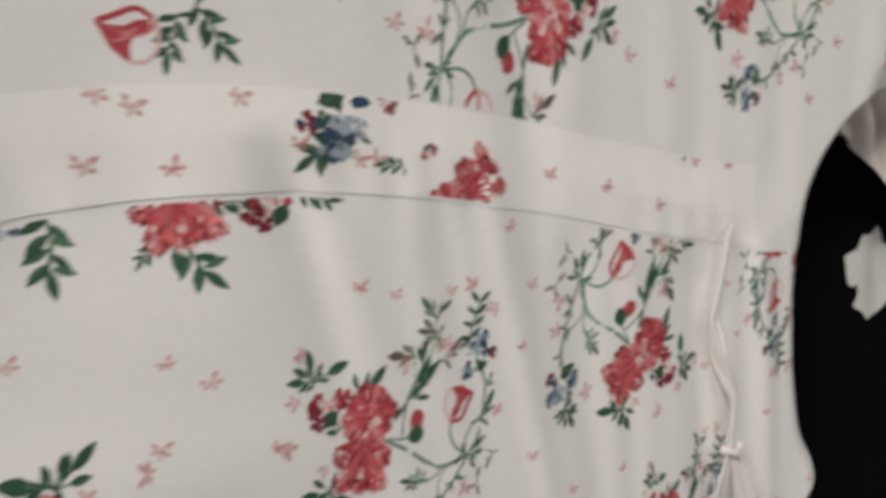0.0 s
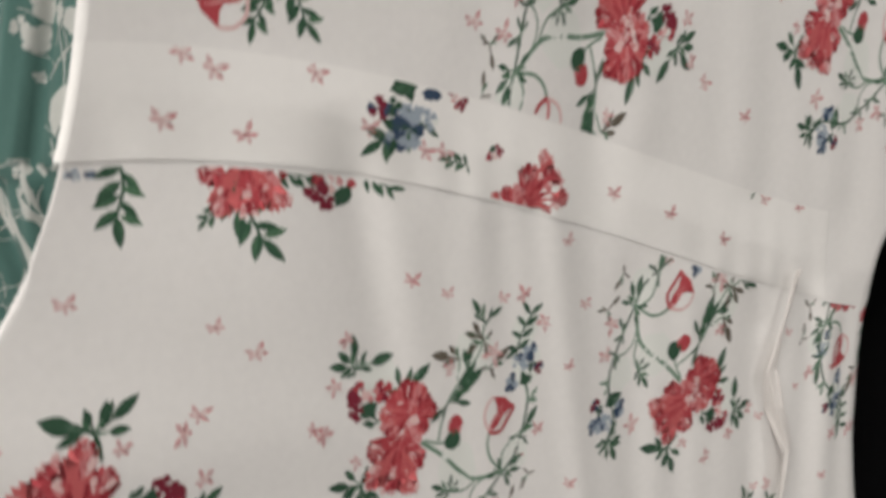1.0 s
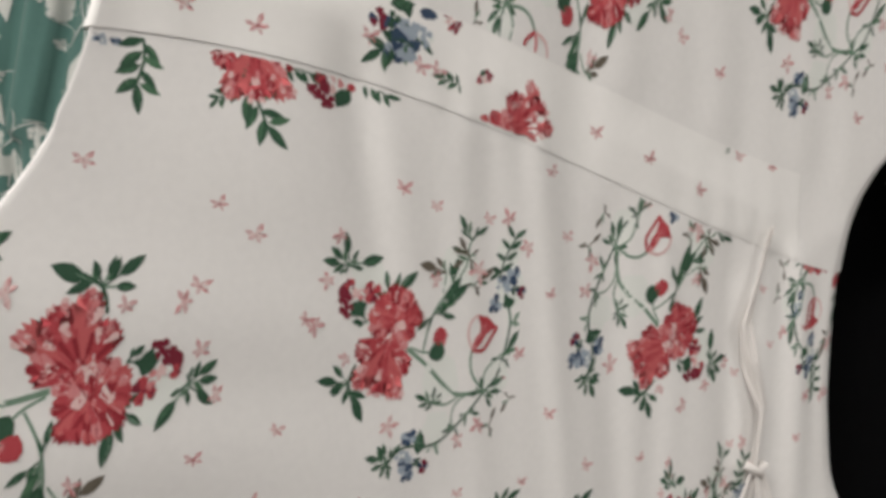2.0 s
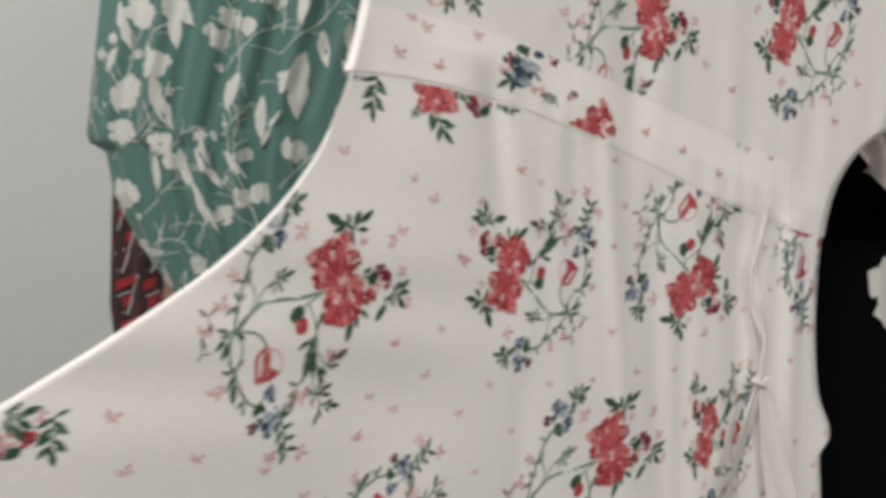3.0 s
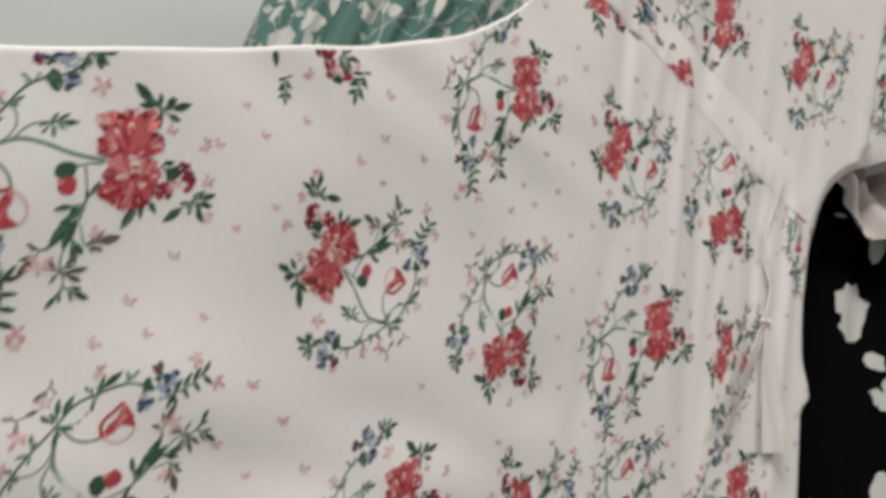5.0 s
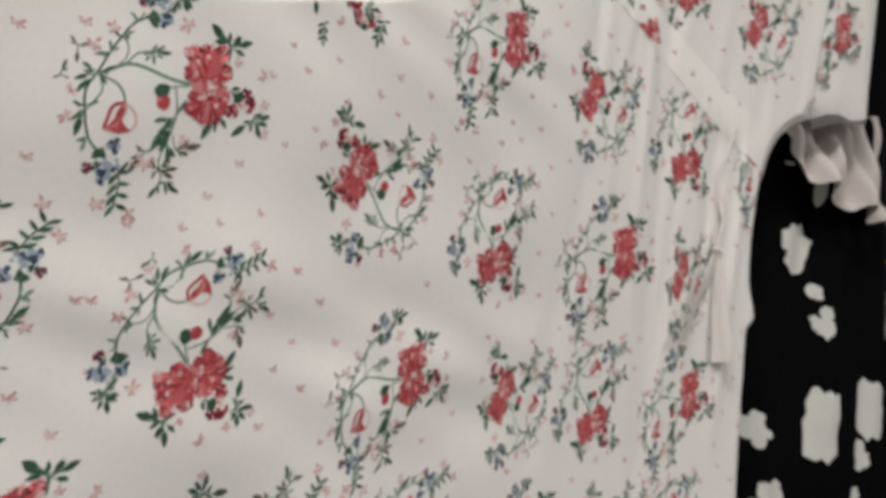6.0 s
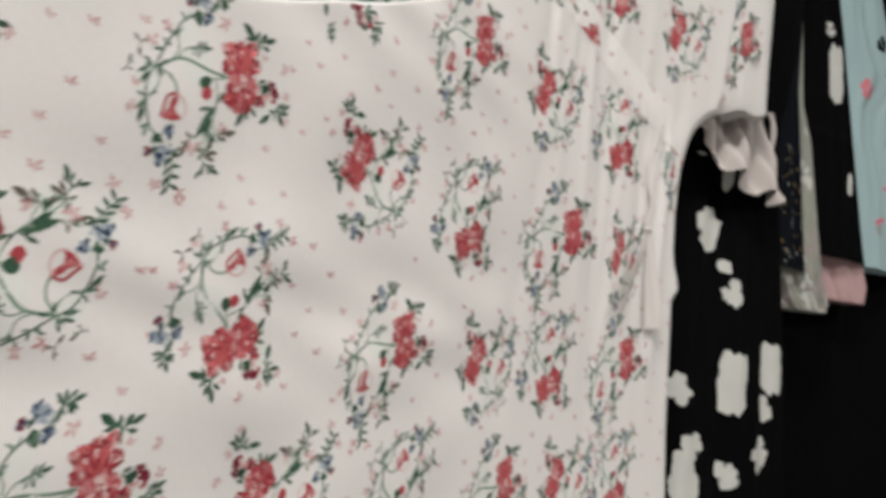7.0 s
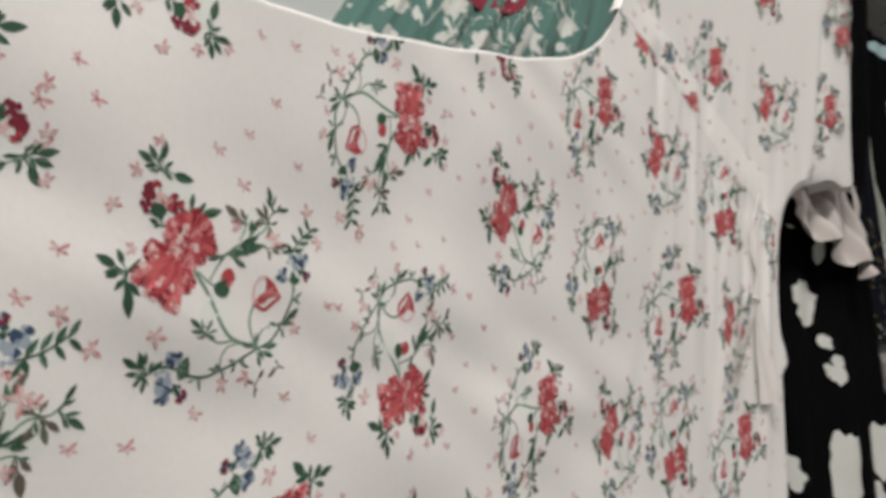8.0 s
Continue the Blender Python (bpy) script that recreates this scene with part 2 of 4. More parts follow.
band = part("waistband", panel(lambda x: seam(x) - 0.002, lambda x: seam(x) + band_height(x), side, lambda z: min(0.2, flank(z)), 260, 24, 0.0004, 0.0), LINING, dress, "doubled white waistband")


def bodice_left(z):
    return side(min(z, 0.26))


def bodice_top(x):
    return 0.44 - 0.25 * abs(x - 0.08)


bodice = part("bodice", panel(lambda x: seam(x) + 0.028 - 0.032 * min(1.0, max(0.0, (x - 0.14) / 0.03)), bodice_top, bodice_left, lambda z: min(0.30, flank(z)), 260, 170, 0.0001), CLOTH, dress)



def sleeve_shell(x0, x1, hem0, hem1, top, depth, n=26, m=22):
    """A short loose sleeve, open at its hem."""
    rows = []
    for i in range(n + 1):
        a = 2 * math.pi * i / n
        row = []
        for k in range(m + 1):
            v = k / m
            u = 0.5 - 0.5 * math.cos(a)
            x = x0 + (x1 - x0) * u * (1 - 0.25 * v)
            z = (hem0 + (hem1 - hem0) * u) * (1 - v) + top * v + 0.004 * math.sin(a * 5)
            y = drape(min(x, 0.3), z) + 0.28 * max(0.0, x - 0.3) - depth * math.sin(a) * (0.7 - 0.2 * v) + depth * 0.7
            y += 0.003 * math.sin(a * 7 + v * 3) * (1 - v)
            row.append((x, y, z + Z0))
        rows.append(row)
    return grid(rows)


sleeve = part("sleeve", sleeve_shell(0.262, 0.425, 0.072, 0.106, 0.44, 0.035), CLOTH, dress)
part("sleeve", sleeve_shell(-0.155, -0.085, 0.215, 0.21, 0.44, 0.022), CLOTH, dress)


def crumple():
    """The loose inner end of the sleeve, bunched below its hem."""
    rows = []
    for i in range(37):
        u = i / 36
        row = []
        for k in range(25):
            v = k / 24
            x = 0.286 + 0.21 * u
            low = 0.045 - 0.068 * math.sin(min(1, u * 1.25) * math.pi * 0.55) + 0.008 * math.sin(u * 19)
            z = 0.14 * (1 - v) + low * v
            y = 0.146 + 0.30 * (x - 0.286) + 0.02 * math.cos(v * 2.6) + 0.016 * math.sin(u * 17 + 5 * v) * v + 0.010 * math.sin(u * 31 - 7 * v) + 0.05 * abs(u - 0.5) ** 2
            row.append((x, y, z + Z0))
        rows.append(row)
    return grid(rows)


part("sleeve_lining", crumple(), SHADE, dress, "crumpled white sleeve lining, coloured as if in shade")


def sleeve_point(x, z, lift=0.0):
    """A point on the front of the sleeve."""
    x0, x1, hem0, hem1, top, depth = 0.262, 0.425, 0.072, 0.106, 0.44, 0.035
    u = (x - x0) / (x1 - x0)
    v = max(0.0, (z - hem0 - (hem1 - hem0) * u) / (top - hem0))
    u = min(0.98, max(0.02, u / (1 - 0.25 * v)))
    y = drape(min(x, 0.3), z) + 0.28 * max(0.0, x - 0.3) - depth * math.sqrt(1 - (1 - 2 * u) ** 2) * (0.7 - 0.2 * v) + depth * 0.7
    return Vector((x, y - lift - 0.0032, z + Z0))


def in_sleeve(x, z):
    u = (x - 0.262) / 0.163
    v = (z - 0.072 - 0.034 * u) / 0.368
    return 0.03 < u < 0.97 * (1 - 0.25 * v) and 0.02 < v < 0.95


def ribbon_strip(name, pts, widths, twist, lift, label=""):
    """A flat tie that follows points of the cloth, turning about its length."""
    rows, n = [], len(pts)
    for i in range((n - 1) * 8 + 1):
        t = i / 8
        j, f = min(int(t), n - 2), t - min(int(t), n - 2)
        f = f * f * (3 - 2 * f)
        x, z = (pts[j][c] + (pts[j + 1][c] - pts[j][c]) * f for c in (0, 1))
        w = widths[j] + (widths[j + 1] - widths[j]) * f
        a = twist[j] + (twist[j + 1] - twist[j]) * f
        row = []
        for k in range(9):
            s = k / 8 - 0.5
            p = on_cloth(x + w * s * math.cos(a), z + 0.15 * w * s, lift + 0.004)
            row.append(p + Vector((0, w * s * math.sin(a) + 0.0012 * math.sin(s * 9 + z * 40), 0)))
        rows.append(row)
    return part(name, grid(rows), RIBBON, dress, label)


ribbon_strip("tie", [(0.176, 0.030), (0.168, 0.0), (0.160, -0.030), (0.163, -0.055), (0.172, -0.085), (0.166, -0.128)], [0.004, 0.004, 0.009, 0.011, 0.010, 0.005], [0.1, 0.9, 0.3, -0.5, 0.3, 0.2], 0.001, "narrow white twisted tie belt")
ribbon_strip("tie", [(0.165, -0.126), (0.150, -0.175), (0.127, -0.245)], [0.007, 0.022, 0.036], [0.3, 0.6, 0.7], 0.004, "hanging white tie end")
ribbon_strip("tie", [(0.167, -0.126), (0.178, -0.19), (0.192, -0.262)], [0.007, 0.022, 0.032], [0.2, -0.5, -0.3], 0.006, "hanging white tie end")
part("tie_knot", tube([on_cloth(0.160, -0.123, 0.006), on_cloth(0.166, -0.127, 0.011), on_cloth(0.173, -0.124, 0.006)], 0.0032), RIBBON, dress)


# ---- the print: one spray of carnation, tulip, pansies and leaves ----
class Ink:
    """Flat coloured shapes of one spray, in its own drawing units."""

    def __init__(self):
        self.shapes, self.parts, self.now = [], [], "printed_foliage"

    def poly(self, pts, ink):
        self.shapes.append((pts, INK[ink.name]))
        self.parts.append(self.now)

    def leaf(self, x0, y0, x1, y1, w=0.3, ink=None):
        dx, dy = x1 - x0, y1 - y0
        half = w * 0.5
        pts = [(x0, y0)]
        for t, s in ((0.25, 0.8), (0.5, 1.0), (0.75, 0.7)):
            pts.append((x0 + dx * t - dy * half * s, y0 + dy * t + dx * half * s))
        pts.append((x1, y1))
        for t, s in ((0.75, 0.6), (0.5, 0.9), (0.25, 0.75)):
            pts.append((x0 + dx * t + dy * half * s, y0 + dy * t - dx * half * s))
        self.poly(pts, ink or LEAF)
        if abs(dx) + abs(dy) > 28 and int(x1 + 2 * y1) % 3:
            s = 1 if int(x1) % 2 else -1
            self.poly([(x0 + dx * 0.12, y0 + dy * 0.12), (x0 + dx * 0.45 - s * dy * half * 0.75, y0 + dy * 0.45 + s * dx * half * 0.75), (x0 + dx * 0.72 - s * dy * half * 0.5, y0 + dy * 0.72 + s * dx * half * 0.5),
                       (x0 + dx * 0.9, y0 + dy * 0.9), (x0 + dx * 0.5, y0 + dy * 0.5)], SAGE if int(x0) % 2 else FERN)

    def stem(self, pts, w, ink=None):
        fine = []
        for i in range(len(pts) - 1):
            p0, p1, p2, p3 = pts[max(i - 1, 0)], pts[i], pts[i + 1], pts[min(i + 2, len(pts) - 1)]
            for k in range(4):
                t = k / 4
                fine.append(tuple(0.5 * (2 * b + (c - a) * t + (2 * a - 5 * b + 4 * c - d) * t * t + (3 * b - a - 3 * c + d) * t ** 3)
                                  for a, b, c, d in zip(p0, p1, p2, p3)))
        fine.append(pts[-1])
        left, right = [], []
        for i, (x, y) in enumerate(fine):
            a, b = fine[max(i - 1, 0)], fine[min(i + 1, len(fine) - 1)]
            l = math.hypot(b[0] - a[0], b[1] - a[1]) or 1
            nx, ny = -(b[1] - a[1]) / l * w / 2, (b[0] - a[0]) / l * w / 2
            left.append((x + nx, y + ny)), right.append((x - nx, y - ny))
        for i in range(len(fine) - 1):
            self.poly([left[i], left[i + 1], right[i + 1], right[i]], ink or SAGE)

    def blob(self, x, y, r, ink, n=9, rough=0.25, seed=0, squash=1.0):
        rng = random.Random(seed + int(x * 7 + y * 13))
        self.poly([(x + r * (1 + rough * rng.uniform(-1, 1)) * math.cos(2 * math.pi * k / n),
                    y + squash * r * (1 + rough * rng.uniform(-1, 1)) * math.sin(2 * math.pi * k / n)) for k in range(n)], ink)

    def petal(self, x, y, angle, length, width, ink, teeth=3):
        """A carnation petal: narrow at its base, toothed at its tip."""
        ca, sa = math.cos(angle), math.sin(angle)
        pts = [(0, -width * 0.12), (length * 0.5, -width * 0.4)]
        for k in range(teeth * 2 + 1):
            v = -0.5 + k / (teeth * 2)
            pts.append((length * ((1.0 if k % 2 == 0 else 0.9) - 0.6 * v * v), width * v))
        pts += [(length * 0.5, width * 0.4), (0, width * 0.12)]
        self.poly([(x + a * ca - b * sa, y + a * sa + b * ca) for a, b in pts], ink)

    def star(self, x, y, r, ink=None, turn=0.0, n=5):
        """A small five-petalled flower, drawn in one piece."""
        pts = []
        for k in range(n):
            a = turn + 2 * math.pi * k / n + 0.22 * math.sin(3.7 * k + x)
            l = r * (1 + 0.25 * math.sin(5.1 * k + y))
            for da, f in ((-0.3, 0.66), (0.0, 1.0), (0.3, 0.62)):
                pts.append((x + f * l * math.cos(a + da), y + f * l * math.sin(a + da)))
            pts.append((x + 0.2 * r * math.cos(a + 0.63), y + 0.2 * r * math.sin(a + 0.63)))
        self.poly(pts, ink or PINK)

    def sprig(self, x, y, tips, ink=None, w=0.3):
        """Leaves from one point to several tips, with smaller ones between them."""
        for i, (tx, ty) in enumerate(tips):
            dx, dy = (tx - x) * 1.2, (ty - y) * 1.2
            self.stem([(x, y), (x + dx * 0.2, y + dy * 0.22), (x + dx * 0.42, y + dy * 0.4)], 4.5, SAGE if i % 2 else ink)
            self.leaf(x + dx * 0.34, y + dy * 0.32, x + dx, y + dy, w * 1.25, ink)
            if i % 3 != 2:
                c, d = math.cos(0.7), math.sin(0.7) * (1 if i % 2 else -1)
                self.leaf(x + dx * 0.2, y + dy * 0.2, x + dx * 0.2 + 0.46 * (dx * c - dy * d), y + dy * 0.2 + 0.46 * (dx * d + dy * c), w * 1.1, FERN if i % 2 else ink)


def carnation(k, x=565, y=400):
    """A ruffled flower: a fan of split petals above a full round head with a pale middle."""
    rng = random.Random(5)
    for i in range(5):
        a = math.radians(-150 + 29 * i + rng.uniform(-6, 6))
        l = (118, 172, 158, 166, 122)[i]
        k.petal(x - 2, y - 24, a, l, 74, (RED, CORALRED)[i % 2], 5)
        for j in range(9):
            r, b = l * rng.uniform(0.45, 0.8), a + rng.uniform(-0.2, 0.2)
            k.petal(x - 2 + r * math.cos(b), y - 24 + r * math.sin(b), b + rng.uniform(-0.5, 0.5), rng.uniform(26, 44), rng.uniform(14, 24), (ROSE, DEEP, PINK, ROSE, RED, PINK, DEEP)[(2 * i + j) % 7], 3)
        k.petal(x - 2, y - 24, a + 0.24, l * rng.uniform(0.5, 0.8), 13, DEEP, 1)
    for i in range(13):
        a = math.radians(-30 + 27.7 * i + rng.uniform(-8, 8))
        k.petal(x - 2, y + 40, a, ((104 if i % 2 else 90) + rng.uniform(-9, 9)) * (0.85 if math.sin(a) < -0.5 else 1.0), 52, (RED, CORALRED, RED, DEEP)[i % 4], 4)
    k.blob(x - 4, y + 18, 62, RED, 16, 0.12)
    for i in range(15):
        a = math.radians(24 * i + rng.uniform(-7, 7))
        c, d = math.cos(a), math.sin(a)
        k.petal(x + 40 * c, y + 34 + 40 * d, a + rng.uniform(-0.25, 0.25), 58 * rng.uniform(0.75, 1.0), 26, (ROSE, RED, CORALRED, DEEP, ROSE)[i % 5], 3)
        k.petal(x + 52 * c, y + 34 + 52 * d, a + 0.2, 40, 7, (PINK, DEEP, ROSE)[i % 3], 1)
    for i in range(14):
        a = math.radians(26 * i + rng.uniform(-9, 9))
        k.petal(x + 10 + 17 * math.cos(a), y + 22 + 20 * math.sin(a), a, 40 * rng.uniform(0.8, 1.1), 27, (ROSE, CORALRED, PINK, RED)[i % 4], 3)
    for i in range(17):
        a, d = rng.uniform(0, 6.28), rng.uniform(4, 38)
        k.petal(x + 12 + d * math.cos(a), y + 16 + 1.1 * d * math.sin(a), rng.uniform(0, 6.28), 27, 20, (PETAL, PINK, ROSE, PINK, DEEP)[i % 5], 3)
    for i in range(10):
        a, d = rng.uniform(0, 6.28), rng.uniform(8, 44)
        k.petal(x + 8 + d * math.cos(a), y + 24 + d * math.sin(a), rng.uniform(0, 6.28), 24, 7, DEEP if i % 2 else RED, 1)
    for i in range(7):
        k.petal(x - 40 + rng.uniform(-30, 36), y + 70 + rng.uniform(-30, 40), rng.uniform(1.2, 2.6), 32, 12, DEEP if i % 3 else CORALRED, 2)


def rosebud(k, x, y):
    rng = random.Random(int(x + 3 * y) + 2)
    for cx, cy, r, ink in ((45, -2, 32, MAROON), (-38, 20, 32, RED), (26, -40, 24, MAROON), (-36, 34, 18, MAROON), (40, 24, 18, RED)):
        for i in range(5):
            k.petal(x + cx + rng.uniform(-6, 6), y + cy + rng.uniform(-6, 6), 1.26 * i + rng.uniform(-0.4, 0.4), r, r * 0.85, ink if i % 3 else MAROON, 2)
    for i in range(7):
        k.petal(x + 2 + rng.uniform(-12, 12), y + 14 + rng.uniform(-12, 12), rng.uniform(0, 6.28), 26, 18, (PINK, MIST, ROSE)[i % 3], 2)
    k.leaf(x - 35, y - 8, x + 8, y - 52, 0.75), k.leaf(x - 30, y - 38, x + 12, y - 18, 0.6)


def pansy(k, x, y, up):
    """A bunch of small blue flowers on a green calyx."""
    rng = random.Random(int(x + 2 * y))
    for i in range(5):
        k.leaf(x - 26 + 6 * i, y + 14 - 7 * i, x + 20 + 5 * rng.uniform(-1, 1), y - 20 * up + 10 * i, 0.6)
    for cx, cy, r, ink, other in ((52, -25, 33, BLUE, PALE), (-38, 48, 25, MAROON, BLUE), (30, 58, 42, PALE, BLUE), (10, 86, 27, BLUE, PALE), (62, 36, 22, PALE, MIST), (-10, 40, 20, LEAF, BLUE)):
        for i in range(6):
            k.petal(x + cx + rng.uniform(-4, 4), y + cy * up + rng.uniform(-4, 4), 1.05 * i + rng.uniform(-0.3, 0.3), r * rng.uniform(0.7, 1.05), r * 0.7, ink if i % 3 else other, 2)


def spray():
    k = Ink()
    for x, y, r in ((330, 330, 70), (110, 400, 55), (400, 640, 70), (170, 650, 60), (290, 200, 50), (215, 745, 50), (700, 520, 60)):
        k.blob(x, y, r, MIST, 12, 0.2)
    k.stem([(490, 378), (400, 355), (300, 315), (235, 308), (140, 345)], 13)
    k.stem([(235, 308), (275, 268), (335, 258), (390, 262)], 7, SAGE)
    k.stem([(140, 345), (200, 370), (232, 405), (242, 445)], 9)
    k.stem([(150, 350), (160, 400), (130, 445), (108, 470)], 7)
    k.stem([(135, 345), (105, 400), (106, 480), (120, 560), (150, 605)], 9, LEAF)
    k.stem([(140, 340), (185, 255), (215, 210), (255, 160), (320, 125)], 8, LEAF)
    k.stem([(190, 330), (235, 285), (240, 240), (215, 205)], 6)
    k.stem([(480, 385), (430, 385), (395, 395)], 7, SAGE)
    k.stem([(430, 390), (438, 460), (430, 520), (400, 590), (372, 660), (385, 720), (360, 770)], 7, SAGE)
    k.stem([(425, 560), (440, 620), (480, 630)], 6, SAGE)
    k.sprig(140, 340, [(95, 310), (75, 360), (85, 395), (190, 320), (170, 375)])
    k.sprig(105, 455, [(70, 440), (90, 500), (145, 440), (80, 540)], LEAF)
    k.sprig(120, 555, [(85, 570), (100, 600), (135, 590)], SAGE)
    k.sprig(70, 250, [(48, 222), (100, 240), (70, 300)], OLIVE)
    k.sprig(180, 265, [(135, 275), (165, 295), (205, 250), (175, 230)])
    k.sprig(215, 210, [(190, 195), (250, 190), (240, 215)], LEAF)
    k.sprig(20, 350, [(0, 360), (35, 305), (45, 360)], OLIVE)
    k.sprig(330, 262, [(345, 235), (395, 262), (372, 240), (300, 270), (340, 300), (310, 290)], LEAF)
    k.sprig(275, 145, [(245, 125), (255, 155), (290, 120)], SAGE)
    k.now = "printed_pansy"
    pansy(k, 325, 118, -0.9)
    k.now = "printed_pansy#2"
    pansy(k, 158, 618, 1.0)
    k.now = "printed_foliage"
    k.sprig(430, 60, [(405, 20), (435, 18), (470, 30), (500, 55), (405, 110), (460, 100), (475, 90)], LEAF, 0.34)
    k.stem([(430, 40), (400, 100), (350, 125)], 7, LEAF)
    k.stem([(225, 670), (228, 740), (205, 820)], 7, LEAF)
    for i in range(4):
        y = 690 + 36 * i
        k.leaf(226 - 3 * i, y, 190 - 3 * i, y + 42, 0.36), k.leaf(226 - 3 * i, y, 275 - 3 * i, y - 4 + 10 * i, 0.34)
    k.leaf(228, 690, 265, 650, 0.3)
    k.sprig(655, 235, [(580, 160), (612, 190), (650, 185), (690, 195), (742, 218), (712, 262), (640, 268)], LEAF, 0.34)
    k.stem([(580, 160), (620, 190), (655, 240), (650, 290)], 7, LEAF)
    k.sprig(612, 488, [(552, 572), (598, 545), (645, 542), (655, 485), (575, 500)], LEAF, 0.32)
    k.sprig(660, 405, [(700, 395), (650, 440), (690, 425)], LEAF, 0.45)
    k.sprig(775, 525, [(848, 515), (838, 548), (812, 590), (765, 565), (735, 530), (690, 572), (795, 500)], LEAF, 0.34)
    k.sprig(432, 500, [(362, 510), (395, 540), (355, 600), (385, 605), (470, 445)], LEAF, 0.28)
    k.sprig(400, 590, [(380, 560), (430, 640), (412, 660)], LEAF, 0.34)
    k.sprig(440, 620, [(528, 610), (485, 640), (470, 600)], OLIVE, 0.34)
    k.sprig(372, 690, [(345, 655), (415, 645), (438, 690), (350, 715), (425, 720)], OLIVE, 0.3)
    k.sprig(385, 735, [(345, 782), (448, 775), (430, 745)], LEAF, 0.28)
    k.sprig(320, 620, [(290, 600), (345, 612), (290, 660), (270, 680)], OLIVE, 0.3)
    for x, y, r, a in ((120, 245, 34, 0.3), (188, 180, 30, 1), (45, 485, 30, 2), (320, 665, 44, 0.5), (465, 585, 28, 1.4), (470, 155, 38, 0.2), (150, 792, 34, 0.7),
                       (265, 842, 34, 1.9), (820, 350, 30, 0.4), (690, 295, 24, 1.1), (825, 470, 28, 2.2), (832, 590, 26, 0.9)):
        k.star(x, y, r * 0.95, PINK if r > 36 else DUSTY, a), k.star(x, y, r * 0.58, PETAL, a)
    k.blob(378, 400, 30, LEAF, 9, 0.15)
    k.blob(385, 446, 27, RED, 9, 0.2), k.blob(365, 430, 11, ROSE, 6)
    k.now = "printed_carnation"
    carnation(k)
    k.now = "printed_rosebud"
    rosebud(k, 715, 460)
    k.now = "printed_tulip"
    k.stem([(242, 445), (200, 455), (182, 500), (170, 533)], 12, RED)
    k.stem([(242, 445), (240, 480), (215, 515), (170, 535)], 12, ROSE)
    k.poly([(168, 534), (190, 518), (208, 500), (214, 474), (230, 452), (244, 470), (232, 498), (240, 520), (266, 546), (222, 552)], RED)
    k.poly([(206, 520), (218, 502), (226, 480), (232, 498), (228, 522), (214, 540)], ROSE)
    k.poly([(198, 482), (210, 466), (214, 480), (204, 500), (190, 512)], CLOUD)
    k.stem([(246, 448), (278, 480), (282, 520), (262, 546)], 9, PINK)
    return k.shapes, k.parts


SPRAY, SPRAY_PART = spray()
MARKS = ((565.0, 370.0), (140.0, 340.0), (225.0, 500.0))
TURNS = {"A": ((0.054, 0.019), (0.013, -0.023)), "B": ((-0.044, 0.036), (0.001, 0.031)), "C": ((0.026, -0.060), (0.023, 0.002))}


def print_mesh(shapes, place, inside, surface):
    """The shapes laid onto a surface and cut off where it ends. place: drawing units to cloth; inside: whether cloth is there."""
    verts, faces, slots = [], [], []
    for n, (pts, ink, *order) in enumerate(shapes):
        flat = [place(x, y) for x, y in pts]
        cx, cz = sum(p[0] for p in flat) / len(flat), sum(p[1] for p in flat) / len(flat)
        if not inside(cx, cz):
            continue
        for i, (x, z) in enumerate(flat):
            if not inside(x, z):
                near, far = 0.0, 1.0
                for _ in range(7):
                    mid = (near + far) / 2
                    near, far = (mid, far) if inside(cx + (x - cx) * mid, cz + (z - cz) * mid) else (near, mid)
                flat[i] = (cx + (x - cx) * near, cz + (z - cz) * near)
        lift, base, m = 0.00007 + 0.00000016 * (order[0] if order else n), len(verts), len(flat)
        if m == 4:
            verts += [tuple(surface(*p, lift)) for p in flat]
            faces.append((base, base + 1, base + 2, base + 3))
            slots.append(ink)
            continue
        reach = max(math.hypot(x - cx, z - cz) for x, z in flat)
        rings = max(1, min(5, round(reach / 0.0025)))
        verts.append(tuple(surface(cx, cz, lift)))
        for r in range(1, rings + 1):
            f = r / rings
            verts += [tuple(surface(cx + (x - cx) * f, cz + (z - cz) * f, lift)) for x, z in flat]
        for i in range(m):
            j = (i + 1) % m
            tone = (1 if i % 8 < 4 else 11) if m == 20 and i % 4 in (1, 2) and ink in (2, 11) else ink
            faces.append((base, base + 1 + i, base + 1 + j))
            slots.append(tone)
            for r in range(rings - 1):
                p = base + 1 + r * m
                faces.append((p + i, p + m + i, p + m + j, p + j))
                slots.append(tone)
    return verts, faces, slots


def print_spray(owner, place, inside, surface):
    """One whole spray: its flowers and its foliage each as a part of the cloth."""
    for name in sorted(set(SPRAY_PART)):
        mesh = print_mesh([(*shape, n) for n, (shape, own) in enumerate(zip(SPRAY, SPRAY_PART)) if own == name], place, inside, surface)
        if mesh[0]:
            part(name.split("#")[0], mesh, INKS, owner)


def spray_place(kind, x, z, squeeze=1.0, size=1.0):
    (fx, fz), (tx, tz) = TURNS[kind]
    a = Matrix(((MARKS[0][0] - MARKS[1][0], MARKS[2][0] - MARKS[1][0]), (MARKS[0][1] - MARKS[1][1], MARKS[2][1] - MARKS[1][1]))).inverted()
    m = Matrix(((fx, tx), (fz, tz))) @ a

    def place(px, py):
        v = m @ Vector((px - MARKS[0][0], py - MARKS[0][1]))
        return x + v.x * squeeze * size, z + v.y * size

    return place


def in_skirt(x, z):
    return -0.77 < x and -0.79 < z < skirt_top(x) - 0.004 and x < flank(z) - 0.006


